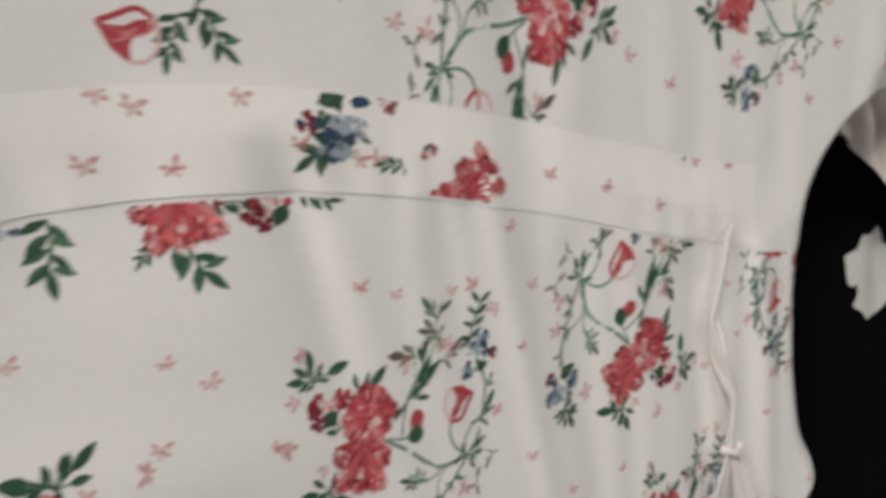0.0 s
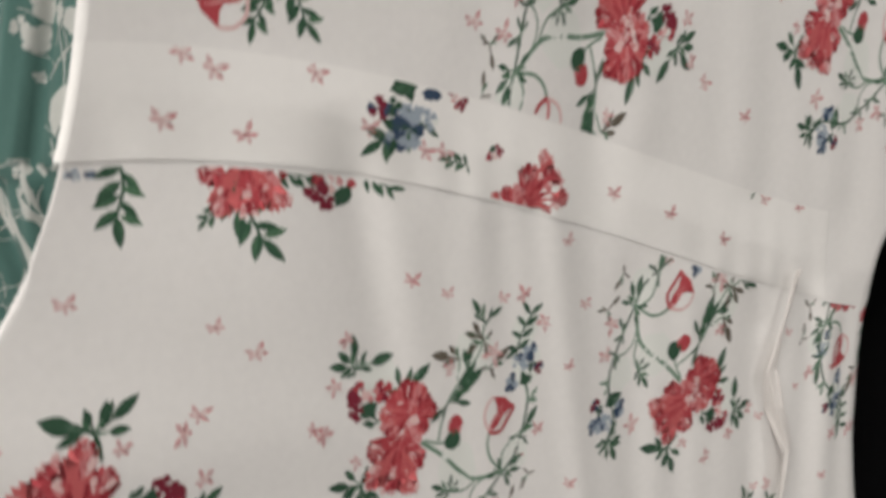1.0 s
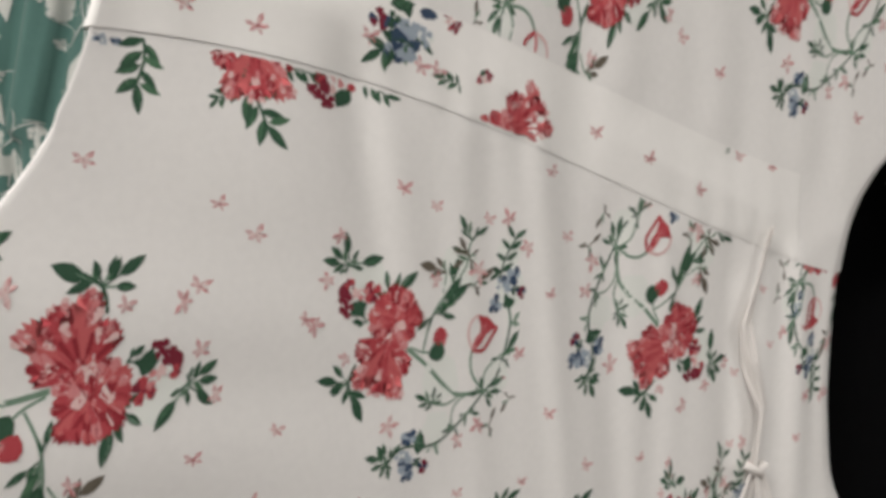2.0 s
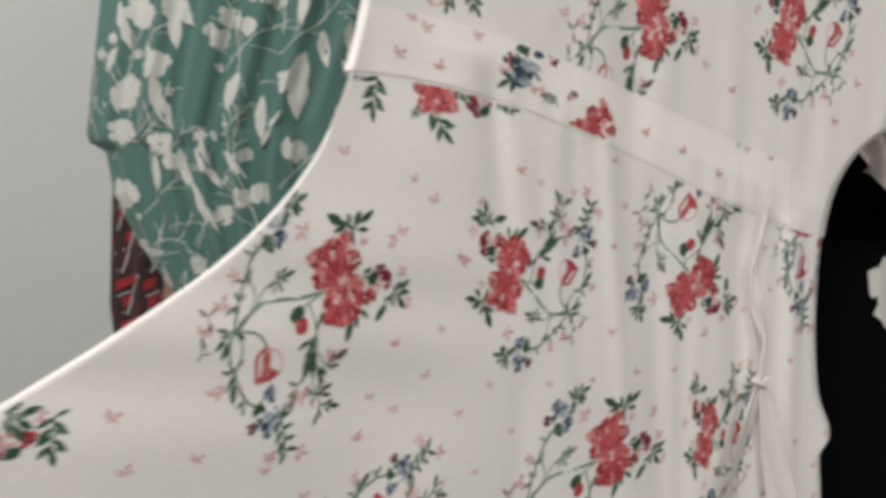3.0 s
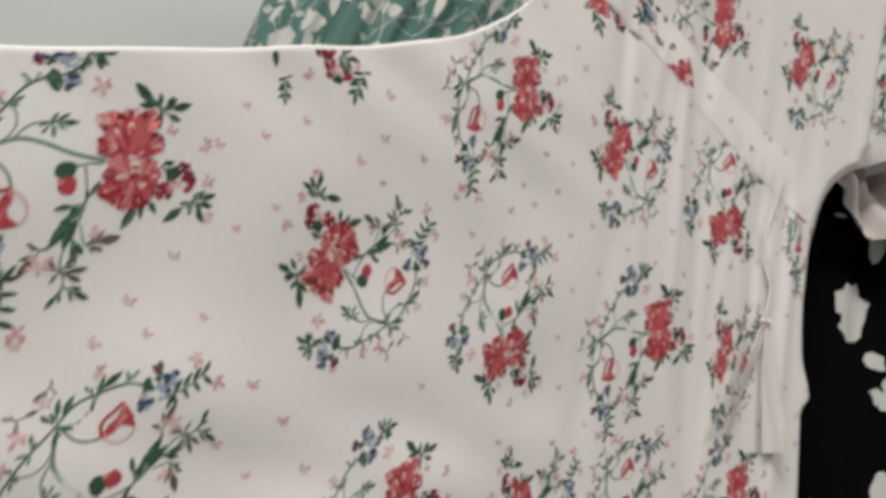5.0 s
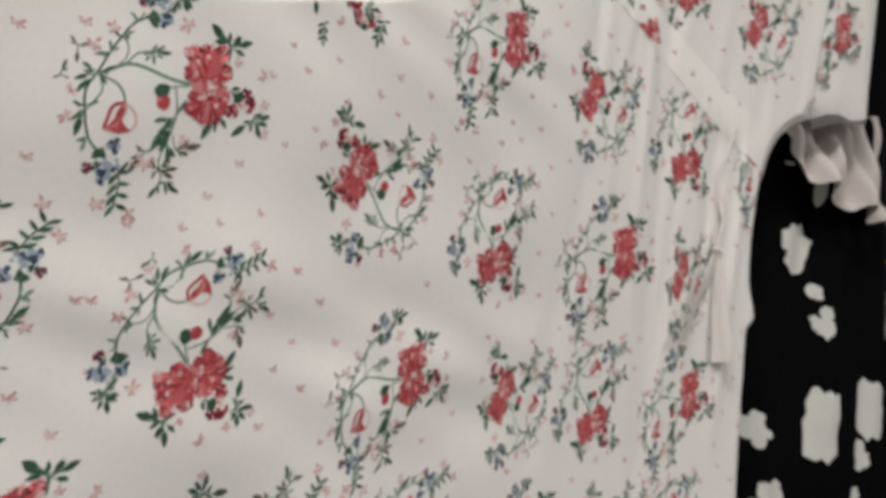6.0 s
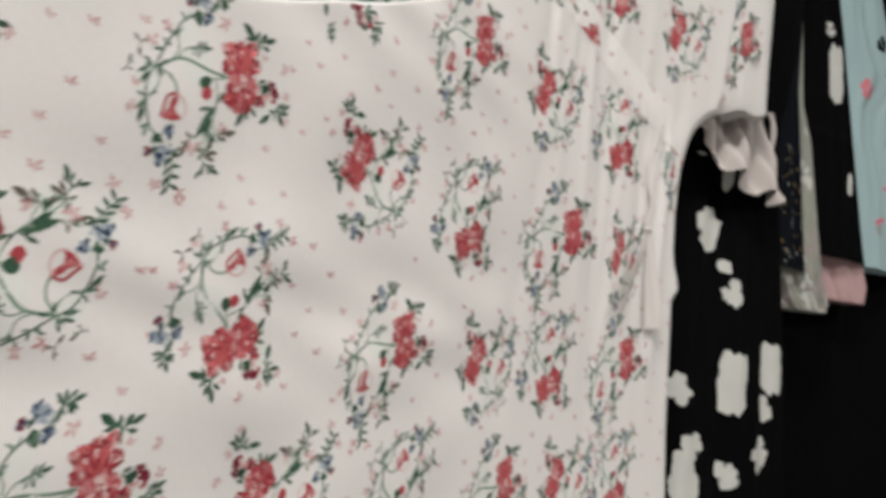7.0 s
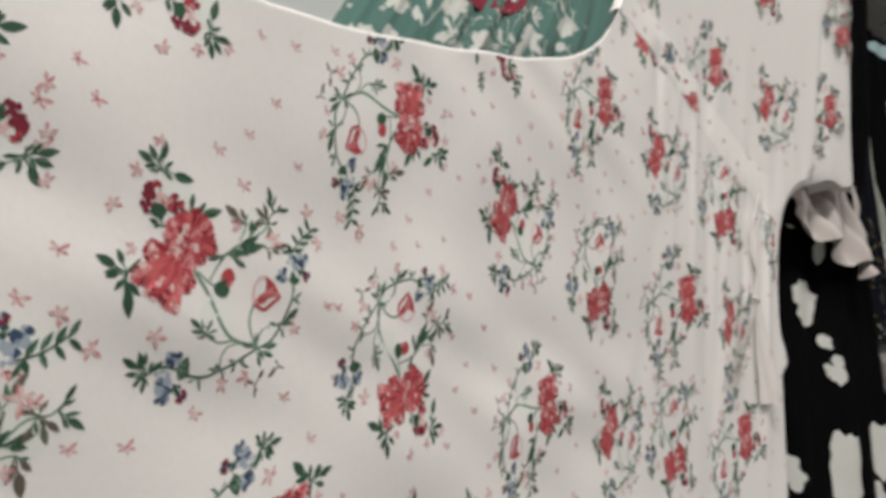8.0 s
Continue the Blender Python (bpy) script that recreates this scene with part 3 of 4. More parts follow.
def in_bodice(x, z):
    return z > seam(x) + band_height(x) + 0.0006 and bodice_left(z) + 0.002 < x < flank(z) - 0.004


def bodice_point(x, z, lift=0.0):
    return on_cloth(x, z, lift + 0.0001)


def in_band(x, z):
    return seam(x) - 0.0005 < z < seam(x) + band_height(x) - 0.0006 and side(z) + 0.001 < x < 0.198


def band_point(x, z, lift=0.0):
    return on_cloth(x, z, lift + 0.0004)


SKIRT_SPRAYS = [
    ("A", -0.153, 0.020, 1, 1), ("B", -0.049, 0.002, 1.0, 1), ("C", 0.104, -0.033, 1.1, 1.05),
    ("C", -0.325, 0.0, 1, 1), ("A", 0.255, 0.010, 1, 1),
    ("A", -0.393, -0.12, 1, 1), ("B", -0.286, -0.151, 1, 1), ("C", -0.143, -0.196, 1, 1), ("A", 0.027, -0.152, 1.2, 1.1), ("B", 0.118, -0.167, 0.65, 1.1),
    ("C", -0.555, -0.135, 1, 1), ("B", -0.523, -0.274, 1, 1), ("C", -0.377, -0.322, 1, 1), ("A", -0.214, -0.307, 1, 1),
    ("B", -0.114, -0.325, 0.9, 1), ("C", 0.01, -0.35, 1.1, 1), ("A", 0.156, -0.307, 1, 1.1),
    ("A", -0.612, -0.236, 1, 1)]
for kind, x, z in (("C", -0.588, -0.412), ("A", -0.447, -0.408), ("B", -0.346, -0.438), ("C", -0.198, -0.487), ("A", -0.052, -0.460), ("B", 0.035, -0.467), ("C", 0.15, -0.50)):
    for i in range(2):
        if x + 0.17 * i < 0.22:
            SKIRT_SPRAYS.append((kind, x + 0.17 * i, z - 0.165 * i, 1, 1))
for kind, x, z, sq, size in SKIRT_SPRAYS:
    print_spray(skirt, spray_place(kind, x, z, sq, size), in_skirt, on_cloth)
for kind, x, z in (("A", 0.07, 0.173), ("B", 0.189, 0.165), ("C", -0.07, 0.262), ("C", 0.17, 0.32), ("B", 0.05, 0.345)):
    print_spray(bodice, spray_place(kind, x, z), in_bodice, bodice_point)

for kind, x, z in (("A", 0.335, 0.20), ("C", 0.36, 0.33)):
    print_spray(sleeve, spray_place(kind, x, z), in_sleeve, sleeve_point)


# ---- single flowers, leaves and small stars of the print ----
def spot(x, z, turn=0.0, size=1.0):
    """Places a drawing whose middle is (0, 0)."""
    c, d = math.cos(math.radians(turn)), math.sin(math.radians(turn))
    return lambda px, py: (x + 0.000138 * size * (px * c - py * d), z - 0.000158 * size * (px * d + py * c))


def drawn(fill):
    k = Ink()
    fill(k)
    return k.shapes


def leafy(k, n=4, step=32, l=74):
    k.stem([(0, 0), (9, step * n * 0.45), (-4, step * n)], 7, LEAF)
    for i in range(n):
        y = step * (i + 0.2)
        k.leaf(4, y, -l * (0.66 - 0.1 * (i % 2)), y + l * (0.45 + 0.2 * (i % 2)), 0.40), k.leaf(4, y + 12, l * (0.6 + 0.15 * (i % 2)), y + l * (0.7 - 0.3 * (i % 2)), 0.38, FERN if i % 2 else LEAF)
    k.leaf(0, step * n - 12, 12, step * n + 62, 0.34), k.leaf(2, 4, 52, -22, 0.3)


CARN = drawn(lambda k: carnation(k, 0, 0))
BUD = drawn(lambda k: rosebud(k, 0, 0))
PANSY = drawn(lambda k: pansy(k, 0, 0, 1.0))
LEAFY = drawn(leafy)
TULIP = [(pts, ink) for pts, ink in SPRAY if all(150 < p[0] < 290 and 440 < p[1] < 560 for p in pts)]
TULIP = [([(x - 220, y - 500) for x, y in pts], ink) for pts, ink in TULIP]


def outlined_star(k):
    """Five open petals: a dark outline, pale inside, and a short dark heart."""
    k.star(0, 0, 38, DUSTY)
    k.star(0, 0, 25, PETAL)
    k.blob(1, -1, 6, DEEP, 6)


STAR = drawn(outlined_star)
BAND_FLOWERS = (
        (PANSY, -0.030, 0.152, 25, 1.45, in_band, band_point, band), (LEAFY, -0.024, 0.138, 75, 1.05, in_band, band_point, band), (CARN, 0.014, 0.095, 68, 0.95, in_band, band_point, band),
        (LEAFY, -0.008, 0.118, 110, 0.5, in_band, band_point, band), (BUD, 0.004, 0.121, 0, 0.4, in_band, band_point, band), (BUD, -0.0095, 0.146, 80, 0.5, in_band, band_point, band))
SEAM_FLOWERS = (
        (CARN, -0.088, 0.139, 185, 0.95, in_skirt, on_cloth, skirt), (LEAFY, -0.094, 0.122, -25, 1.1, in_skirt, on_cloth, skirt), (LEAFY, -0.096, 0.119, 55, 0.45, in_skirt, on_cloth, skirt),
        (BUD, -0.060, 0.118, 180, 1.0, in_skirt, on_cloth, skirt), (LEAFY, -0.050, 0.119, -65, 0.65, in_skirt, on_cloth, skirt), (LEAFY, -0.078, 0.125, -80, 0.6, in_skirt, on_cloth, skirt),
        (LEAFY, -0.122, 0.137, 15, 0.95, in_skirt, on_cloth, skirt), (PANSY, -0.131, 0.138, 90, 0.4, in_skirt, on_cloth, skirt),
        (CARN, 0.214, 0.003, 100, 0.55, in_skirt, on_cloth, skirt), (PANSY, 0.197, -0.02, 0, 0.7, in_skirt, on_cloth, skirt), (LEAFY, 0.208, 0.045, 10, 0.6, in_skirt, on_cloth, skirt),
        (LEAFY, 0.149, 0.080, 40, 0.2, in_band, band_point, band), (LEAFY, -0.066, 0.192, -20, 0.8, in_bodice, bodice_point, bodice), (LEAFY, -0.072, 0.190, 30, 0.7, in_bodice, bodice_point, bodice),
        (BUD, -0.297, -0.030, 200, 0.9, in_skirt, on_cloth, skirt), (LEAFY, -0.282, -0.022, 10, 0.85, in_skirt, on_cloth, skirt), (LEAFY, -0.327, -0.046, -5, 0.6, in_skirt, on_cloth, skirt),
        (TULIP, -0.086, 0.187, 60, 1.0, in_bodice, bodice_point, bodice))
for shapes, x, z, turn, size, inside, surface, owner in BAND_FLOWERS + SEAM_FLOWERS:
    part("printed_flower", print_mesh(shapes, spot(x, z, turn, size), inside, surface), INKS, owner)

STARS = [(-0.573, -0.201), (-0.564, -0.215), (-0.582, -0.226), (-0.578, -0.245), (-0.513, -0.211), (-0.498, -0.224), (-0.47, -0.199), (-0.499, -0.195), (-0.501, -0.135), (-0.481, -0.128),
         (-0.575, -0.31), (-0.566, -0.286), (-0.505, -0.348), (-0.55, -0.368), (-0.53, -0.366), (-0.573, -0.339), (-0.563, -0.35), (-0.441, -0.355), (-0.46, -0.334), (-0.44, -0.276)]
STARS += [(-0.456, -0.112), (-0.345, -0.072), (-0.333, -0.086), (-0.356, -0.099), (-0.322, -0.127), (-0.369, -0.168), (-0.385, -0.196), (-0.375, -0.212), (-0.351, -0.199), (-0.396, -0.22),
          (-0.424, -0.225), (-0.276, -0.081), (-0.259, -0.091), (-0.261, -0.061), (-0.232, -0.065), (-0.433, -0.275), (-0.317, -0.29), (-0.301, -0.257), (-0.285, -0.287), (-0.327, -0.311)]
STARS += [(-0.106, 0.074), (-0.095, 0.06), (-0.144, 0.094), (-0.116, 0.043), (-0.081, 0.021), (-0.036, 0.073), (-0.022, 0.063), (-0.097, -0.025), (-0.126, -0.027), (-0.144, -0.058),
          (-0.131, -0.071), (-0.153, -0.082), (-0.109, -0.054), (-0.09, -0.087), (-0.053, -0.113), (-0.022, -0.085), (0.013, -0.091), (-0.067, -0.073), (0.088, -0.101), (0.107, -0.118), (0.03, -0.056), (0.045, 0.039)]
rng = random.Random(11)
HEARTS = [(x, z) for _, x, z, *_ in SKIRT_SPRAYS]
for _ in range(900):
    x, z = rng.uniform(-0.6, 0.26), rng.uniform(-0.62, 0.08)
    near = min((abs(x - a) * 1.2) ** 2 + (z - b) ** 2 for a, b in STARS)
    core = min(((x - a) * 1.2) ** 2 + (z - b) ** 2 for a, b in HEARTS)
    if near > 0.027 ** 2 and core > 0.062 ** 2:
        STARS.append((x, z))
for x, z in STARS:
    if in_skirt(x, z):
        part("printed_star", print_mesh(STAR, spot(x, z, rng.uniform(0, 72), rng.uniform(0.55, 0.8)), in_skirt, on_cloth), INKS, skirt)
for x, z in ((-0.109, 0.149), (-0.092, 0.164), (-0.1, 0.17), (-0.061, 0.16), (-0.086, 0.141), (-0.045, 0.138), (0.063, 0.092), (0.095, 0.076), (0.128, 0.056), (0.135, 0.087), (0.179, 0.065), (-0.025, 0.126), (-0.018, 0.124), (0.155, 0.074)):
    part("printed_star", print_mesh(STAR, spot(x, z, rng.uniform(0, 72), 0.8), in_band, band_point), INKS, band)
for x, z in ((-0.095, 0.205), (-0.02, 0.19), (0.0, 0.175), (0.005, 0.21), (0.115, 0.14), (0.14, 0.12), (0.12, 0.19), (0.15, 0.23), (0.26, 0.12), (0.24, 0.09), (0.22, 0.2), (0.09, 0.22), (0.27, 0.22)):
    part("printed_star", print_mesh(STAR, spot(x, z, rng.uniform(0, 72), 0.8), in_bodice, bodice_point), INKS, bodice)


# ---- the other garments on the rail and by the wall ----
class Garment:
    """A hanging garment: outline rows of (z, left, right) about a plane, soft folds, closed front and back."""

    def __init__(self, y0, slope, rows, folds, amp, thick):
        self.y0, self.slope, self.rows, self.folds, self.amp, self.thick = y0, slope, sorted(rows), folds, amp, thick

    def span(self, z):
        r = self.rows
        z = min(max(z, r[0][0]), r[-1][0])
        for (a, l0, r0), (b, l1, r1) in zip(r, r[1:]):
            if z <= b:
                f = (z - a) / (b - a)
                return l0 + (l1 - l0) * f, r0 + (r1 - r0) * f
        return r[-1][1:]

    def front(self, x, z, lift=0.0):
        l, r = self.span(z)
        u = min(1.0, max(-1.0, 2 * (x - l) / max(r - l, 1e-4) - 1))
        y = self.y0 + self.slope * (x - 0.25) - self.thick * math.sqrt(max(0.0, 1 - u * u)) - lift
        y -= self.amp * math.sin(self.folds * u * math.pi + 3 * z) * (1 - u ** 4) + 0.4 * self.amp * math.sin(self.folds * 2.3 * u * math.pi + 1 - 8 * z) * (1 - u ** 4)
        return Vector((x, y, z + Z0))

    def inside(self, x, z):
        l, r = self.span(z)
        return l + 0.002 < x < r - 0.002 and self.rows[0][0] < z < self.rows[-1][0]

    def mesh(self, n=120, m=70):
        rows, lo, hi = [], self.rows[0][0], self.rows[-1][0]
        levels = sorted({lo + (hi - lo) * k / m for k in range(m + 1)} | {row[0] for row in self.rows})
        for z in levels:
            l, r = self.span(z)
            ring = []
            for i in range(n + 1):
                u = -math.cos(math.pi * i / n)
                ring.append(self.front((l + r) / 2 + u * (r - l) / 2, z))
            for i in range(n, -1, -1):
                u = -math.cos(math.pi * i / n)
                x = (l + r) / 2 + u * (r - l) / 2
                ring.append(Vector((x, self.y0 + self.slope * (x - 0.25) + self.thick * math.sqrt(max(0.0, 1 - u * u)) + 0.001, z + Z0)))
            ring.append(ring[0])
            rows.append(ring)
        return grid(rows)


def hang(name, label, category, g, mat, hook=True, group=""):
    """The garment as a thing, on its hanger."""
    ob = thing(name, label, category, group)
    body = part("cloth_body", g.mesh(), mat, ob)
    if hook:
        l, r = g.span(9)
        c, top = (l + r) / 2, g.rows[-1][0] + Z0
        y = g.y0 + g.slope * (c - 0.25)
        part("hanger_hook", tube([(c, y, top - 0.05), (c, y, top + 0.02), (c + 0.012, y, 1.862), (c, y, 1.874), (c - 0.012, y, 1.862)], 0.0022), STEEL, ob)
    return ob, body


def decal(body, g, shapes, x, z, turn=0.0, size=1.0, mats=None, name="printed_mark"):
    c, d = math.cos(math.radians(turn)), math.sin(math.radians(turn))
    place = lambda px, py: (x + size * (px * c - py * d), z + size * (px * d + py * c))
    mesh = print_mesh(shapes, place, g.inside, lambda a, b, lift: g.front(a, b, lift + 0.0006))
    if mesh[0]:
        part(name, mesh, mats or INKS, body)


def ragged(w, h, seed, n=22, rough=0.12):
    """A rough-edged patch about w by h metres."""
    r = random.Random(seed)
    pts = []
    for k in range(n):
        a = 2 * math.pi * k / n
        c, s = math.cos(a), math.sin(a)
        q = (abs(c) ** 4 + abs(s) ** 4) ** -0.25
        pts.append((w / 2 * c * q * (1 + rough * r.uniform(-1, 1)), h / 2 * s * q * (1 + rough * r.uniform(-1, 1))))
    return [(pts, 0)]


def bloom(size, seed, petals=6):
    """A printed open blossom in one ink, with gaps between its petals."""
    r = random.Random(seed)
    out = []
    for k in range(petals):
        a = 2 * math.pi * k / petals + r.uniform(-0.2, 0.2)
        l, w = size * r.uniform(0.75, 1.1), size * r.uniform(0.55, 0.8)
        c, s = math.cos(a), math.sin(a)
        pts = [(0.08, 0), (0.35, 0.35), (0.7, 0.5), (0.95, 0.3), (0.88, 0.05), (1.0, -0.2), (0.75, -0.48), (0.4, -0.35)]
        out.append(([(l * p * c - w * q * s, l * p * s + w * q * c) for p, q in pts], 0))
    return out


def blotch(size, seed):
    """A blossom printed as a loose heap of torn petals."""
    r = random.Random(seed)
    out = []
    for k in range(7):
        a = r.uniform(0, 6.28)
        d = size * (0 if k == 0 else r.uniform(0.35, 0.75))
        q = ragged(size * r.uniform(0.6, 1.1), size * r.uniform(0.6, 1.2), seed * 9 + k, 13, 0.28)[0][0]
        out.append(([(x + d * math.cos(a), y + 1.2 * d * math.sin(a)) for x, y in q], 0))
    return out


def blade(l, w, bend=0.0):
    pts = [(0, 0), (l * 0.25, w * 0.4 + bend * 0.5), (l * 0.6, w * 0.5 + bend), (l * 0.9, w * 0.25 + bend * 0.6), (l, bend * 0.4), (l * 0.8, -w * 0.3 + bend * 0.6), (l * 0.4, -w * 0.45 + bend * 0.7)]
    return [(pts, 0)]


def twig(l, w, seed):
    r = random.Random(seed)
    k = Ink()
    k.stem([(0, 0), (l * 0.3, r.uniform(-0.1, 0.1) * l), (l * 0.65, r.uniform(-0.12, 0.12) * l), (l, r.uniform(-0.2, 0.2) * l)], w, RED)
    for i in range(4):
        t = 0.25 + 0.2 * i
        k.stem([(l * t, 0), (l * (t + 0.12), l * 0.1 * (-1) ** i), (l * (t + 0.18), l * 0.2 * (-1) ** i)], w * 0.7, RED)
    return [(p, 0) for p, _ in k.shapes]


# green dress with white blossoms, by the wall
g = Garment(0.27, 0.0, [(0.50, -0.30, 0.02), (0.42, -0.37, 0.05), (0.35, -0.405, 0.04), (0.27, -0.437, 0.02), (0.135, -0.470, -0.05), (0.126, -0.468, -0.06), (0.115, -0.452, -0.07),
                        (0.07, -0.449, -0.09), (0.01, -0.427, -0.11), (-0.075, -0.378, -0.14), (-0.14, -0.335, -0.17)], 9, 0.006, 0.045)
ob, body = hang("green_dress", "sea green crepe dress with white blossom print and soft folds", "dress", g, GREEN)
spots = random.Random(3)
for x, z, size in ((-0.383, 0.25, 0.02), (-0.345, 0.25, 0.018), (-0.29, 0.237, 0.014), (-0.272, 0.226, 0.011), (-0.304, 0.217, 0.012), (-0.413, 0.17, 0.018), (-0.421, 0.133, 0.017), (-0.426, 0.069, 0.021),
                   (-0.374, 0.198, 0.018), (-0.289, 0.1, 0.009), (-0.369, 0.10, 0.012), (-0.24, 0.17, 0.014), (-0.24, 0.10, 0.013), (-0.28, 0.06, 0.014), (-0.32, 0.04, 0.012),
                   (-0.20, 0.27, 0.02), (-0.34, 0.31, 0.02), (-0.25, 0.32, 0.022), (-0.12, 0.30, 0.02), (-0.17, 0.36, 0.018), (-0.06, 0.33, 0.018), (-0.30, 0.36, 0.016)):
    decal(body, g, bloom(size * 0.95, int(x * 999), 7) + blotch(size * 0.55, int(x * 777)), x, z, spots.uniform(0, 90), 1, [WHITE_INK], "printed_blossom")
for x, z, l, w, turn in ((-0.305, 0.145, 0.042, 0.015, 60), (-0.345, 0.06, 0.055, 0.013, 105), (-0.235, 0.13, 0.07, 0.022, 75), (-0.365, 0.13, 0.06, 0.016, 100), (-0.325, 0.02, 0.06, 0.012, 110), (-0.40, 0.215, 0.05, 0.012, 95),
                         (-0.39, 0.005, 0.03, 0.01, 170), (-0.35, 0.21, 0.04, 0.014, 80), (-0.22, 0.22, 0.05, 0.014, 70), (-0.30, 0.27, 0.045, 0.014, 100), (-0.15, 0.24, 0.06, 0.016, 60), (-0.10, 0.26, 0.04, 0.012, 110)):
    decal(body, g, blade(l, w, 0.004), x, z, turn, 1, [WHITE_INK], "printed_leaf")
for i in range(80):
    x, z = spots.uniform(-0.46, -0.02), spots.uniform(-0.10, 0.40)
    decal(body, g, blade(spots.uniform(0.02, 0.05), spots.uniform(0.006, 0.013), 0.003) if i % 3 else bloom(spots.uniform(0.009, 0.016), 80 + i, 7), x, z, spots.uniform(50, 130), 1, [WHITE_INK], "printed_leaf" if i % 3 else "printed_blossom")
for i in range(60):
    x, z = spots.uniform(-0.46, -0.02), spots.uniform(-0.08, 0.38)
    decal(body, g, twig(spots.uniform(0.05, 0.10), 0.0012, i), x, z, spots.uniform(30, 130), 1, [WHITE_INK], "printed_twig")
for i in range(70):
    x, z = spots.uniform(-0.46, -0.02), spots.uniform(-0.10, 0.38)
    decal(body, g, bloom(spots.uniform(0.003, 0.008), 50 + i, 5), x, z, 0, 1, [WHITE_INK], "printed_bud")

decal(body, g, [([(0.062 * math.cos(a * 0.449), 0.036 * math.sin(a * 0.449)) for a in range(14)], 0)], -0.192, 0.358, 0, 1, [MAROON], "neck_opening")

# red and brown zigzag garment behind it
g = Garment(0.37, 0.0, [(0.46, -0.36, -0.28), (0.2, -0.40, -0.28), (0.13, -0.485, -0.28), (0.07, -0.496, -0.28), (-0.07, -0.518, -0.30), (-0.17, -0.518, -0.31), (-0.5, -0.50, -0.30)], 3, 0.005, 0.03)
ob, body = hang("zigzag_dress", "dark brown dress with red and grey zigzag print", "dress", g, BROWN)
for i in range(16):
    z = 0.13 - 0.026 * i
    for j in range(4):
        x = -0.515 + 0.042 * j + 0.012 * (i % 2)
        decal(body, g, [([(0, 0), (0.032, 0.010), (0.034, 0.022), (0.002, 0.012)], 0)], x, z, 0, 1, [CRIMSON], "printed_bar")
        decal(body, g, [([(0, 0), (0.004, 0.0), (0.017, 0.024), (0.013, 0.025)], 0)], x + 0.022, z - 0.004, 0, 1, [GREYINK], "printed_zigzag")
        decal(body, g, [([(0, 0), (0.018, 0.006), (0.018, 0.0085), (0, 0.0025)], 0)], x + 0.002, z - 0.008, 0, 1, [GREYINK], "printed_zigzag")
part("facing", grid([[(-0.43 + 0.05 * a / 4, 0.325 - 0.004 * math.sin(a), Z0 - 0.03 - 0.14 * b / 6 - 0.03 * a / 4) for a in range(5)] for b in range(7)]), TAN, body, "tan inner facing")

# beige and indigo garment under the green one
g = Garment(0.33, 0.0, [(0.12, -0.34, -0.2), (0.0, -0.40, -0.18), (-0.2, -0.41, -0.16), (-0.5, -0.40, -0.14)], 5, 0.007, 0.03)
ob, body = hang("patterned_dress", "beige dress with indigo and white angular print", "dress", g, BEIGE, False)
for i in range(46):
    x, z = spots.uniform(-0.41, -0.16), spots.uniform(-0.45, 0.11)
    decal(body, g, ragged(spots.uniform(0.01, 0.02), spots.uniform(0.04, 0.08), i, 10, 0.3), x, z, spots.choice((0, 60, -50)), 1, [INDIGO if i % 2 else WHITE_INK], "printed_patch")

# black and white printed garments folded on a low display table
table = thing("display_table", "low white display table under folded clothes", "table")
part("tabletop", box(-1.25, -0.50, 0.12, 0.58, 0.86, 0.90, 0.004), PAINT, table)
for lx, ly in ((-1.2, 0.16), (-0.55, 0.16), (-1.2, 0.54), (-0.55, 0.54)):
    part("leg", box(lx - 0.02, lx + 0.02, ly - 0.02, ly + 0.02, 0.0, 0.86, 0.003), PAINT, table)
rows = []
for i in range(41):
    u = i / 40
    row = []
    for k in range(25):
        v = k / 24
        x, y = -1.05 + 0.53 * u, 0.15 + 0.38 * v
        h = 0.074 * (1 - (2 * u - 1) ** 8) * (1 - (2 * v - 1) ** 8) + 0.010 * math.sin(13 * u + 3 * v) + 0.007 * math.sin(23 * v - 7 * u) + 0.006 * math.sin(41 * u + 9 * v)
        row.append((x, y, 0.902 + max(0.0, h)))
    rows.append(row)
pile = thing("folded_garment", "black folded garment with white leaf print", "folded clothes")
heap = part("cloth_body", grid(rows), BLACK, pile)
for i in range(70):
    u, v, turn = spots.uniform(0.05, 0.92), spots.uniform(0.02, 0.5), spots.uniform(-25, 25)
    if i < 26:
        u, v = 0.55 + 0.017 * i, (0.02, 0.10, 0.22, 0.36)[i % 4]
    def heap_point(a, b, lift, rows=rows):
        fu, fv = min(39.99, max(0, (a + 1.05) / 0.53 * 40)), min(23.99, max(0, (b - 0.15) / 0.38 * 24))
        i0, k0 = int(fu), int(fv)
        p = (Vector(rows[i0][k0]) * (1 - fu + i0) + Vector(rows[i0 + 1][k0]) * (fu - i0)) * (1 - fv + k0) + (Vector(rows[i0][k0 + 1]) * (1 - fu + i0) + Vector(rows[i0 + 1][k0 + 1]) * (fu - i0)) * (fv - k0)
        return p + Vector((0, -0.001, 0.0015 + lift))
    c, d = math.cos(math.radians(turn)), math.sin(math.radians(turn))
    x, y = -1.05 + 0.53 * u, 0.15 + 0.38 * v
    mesh = print_mesh(blade(0.075, 0.034, 0.010) if i < 26 else blade(spots.uniform(0.05, 0.09), 0.022, 0.006) if i % 3 else bloom(0.02, i), lambda a, b: (x + a * c - b * d, y + a * d + b * c), lambda a, b: -1.05 < a < -0.52 and 0.15 < b < 0.53, heap_point)
    if mesh[0]:
        part("printed_leaf", mesh, [WHITE_INK], heap)

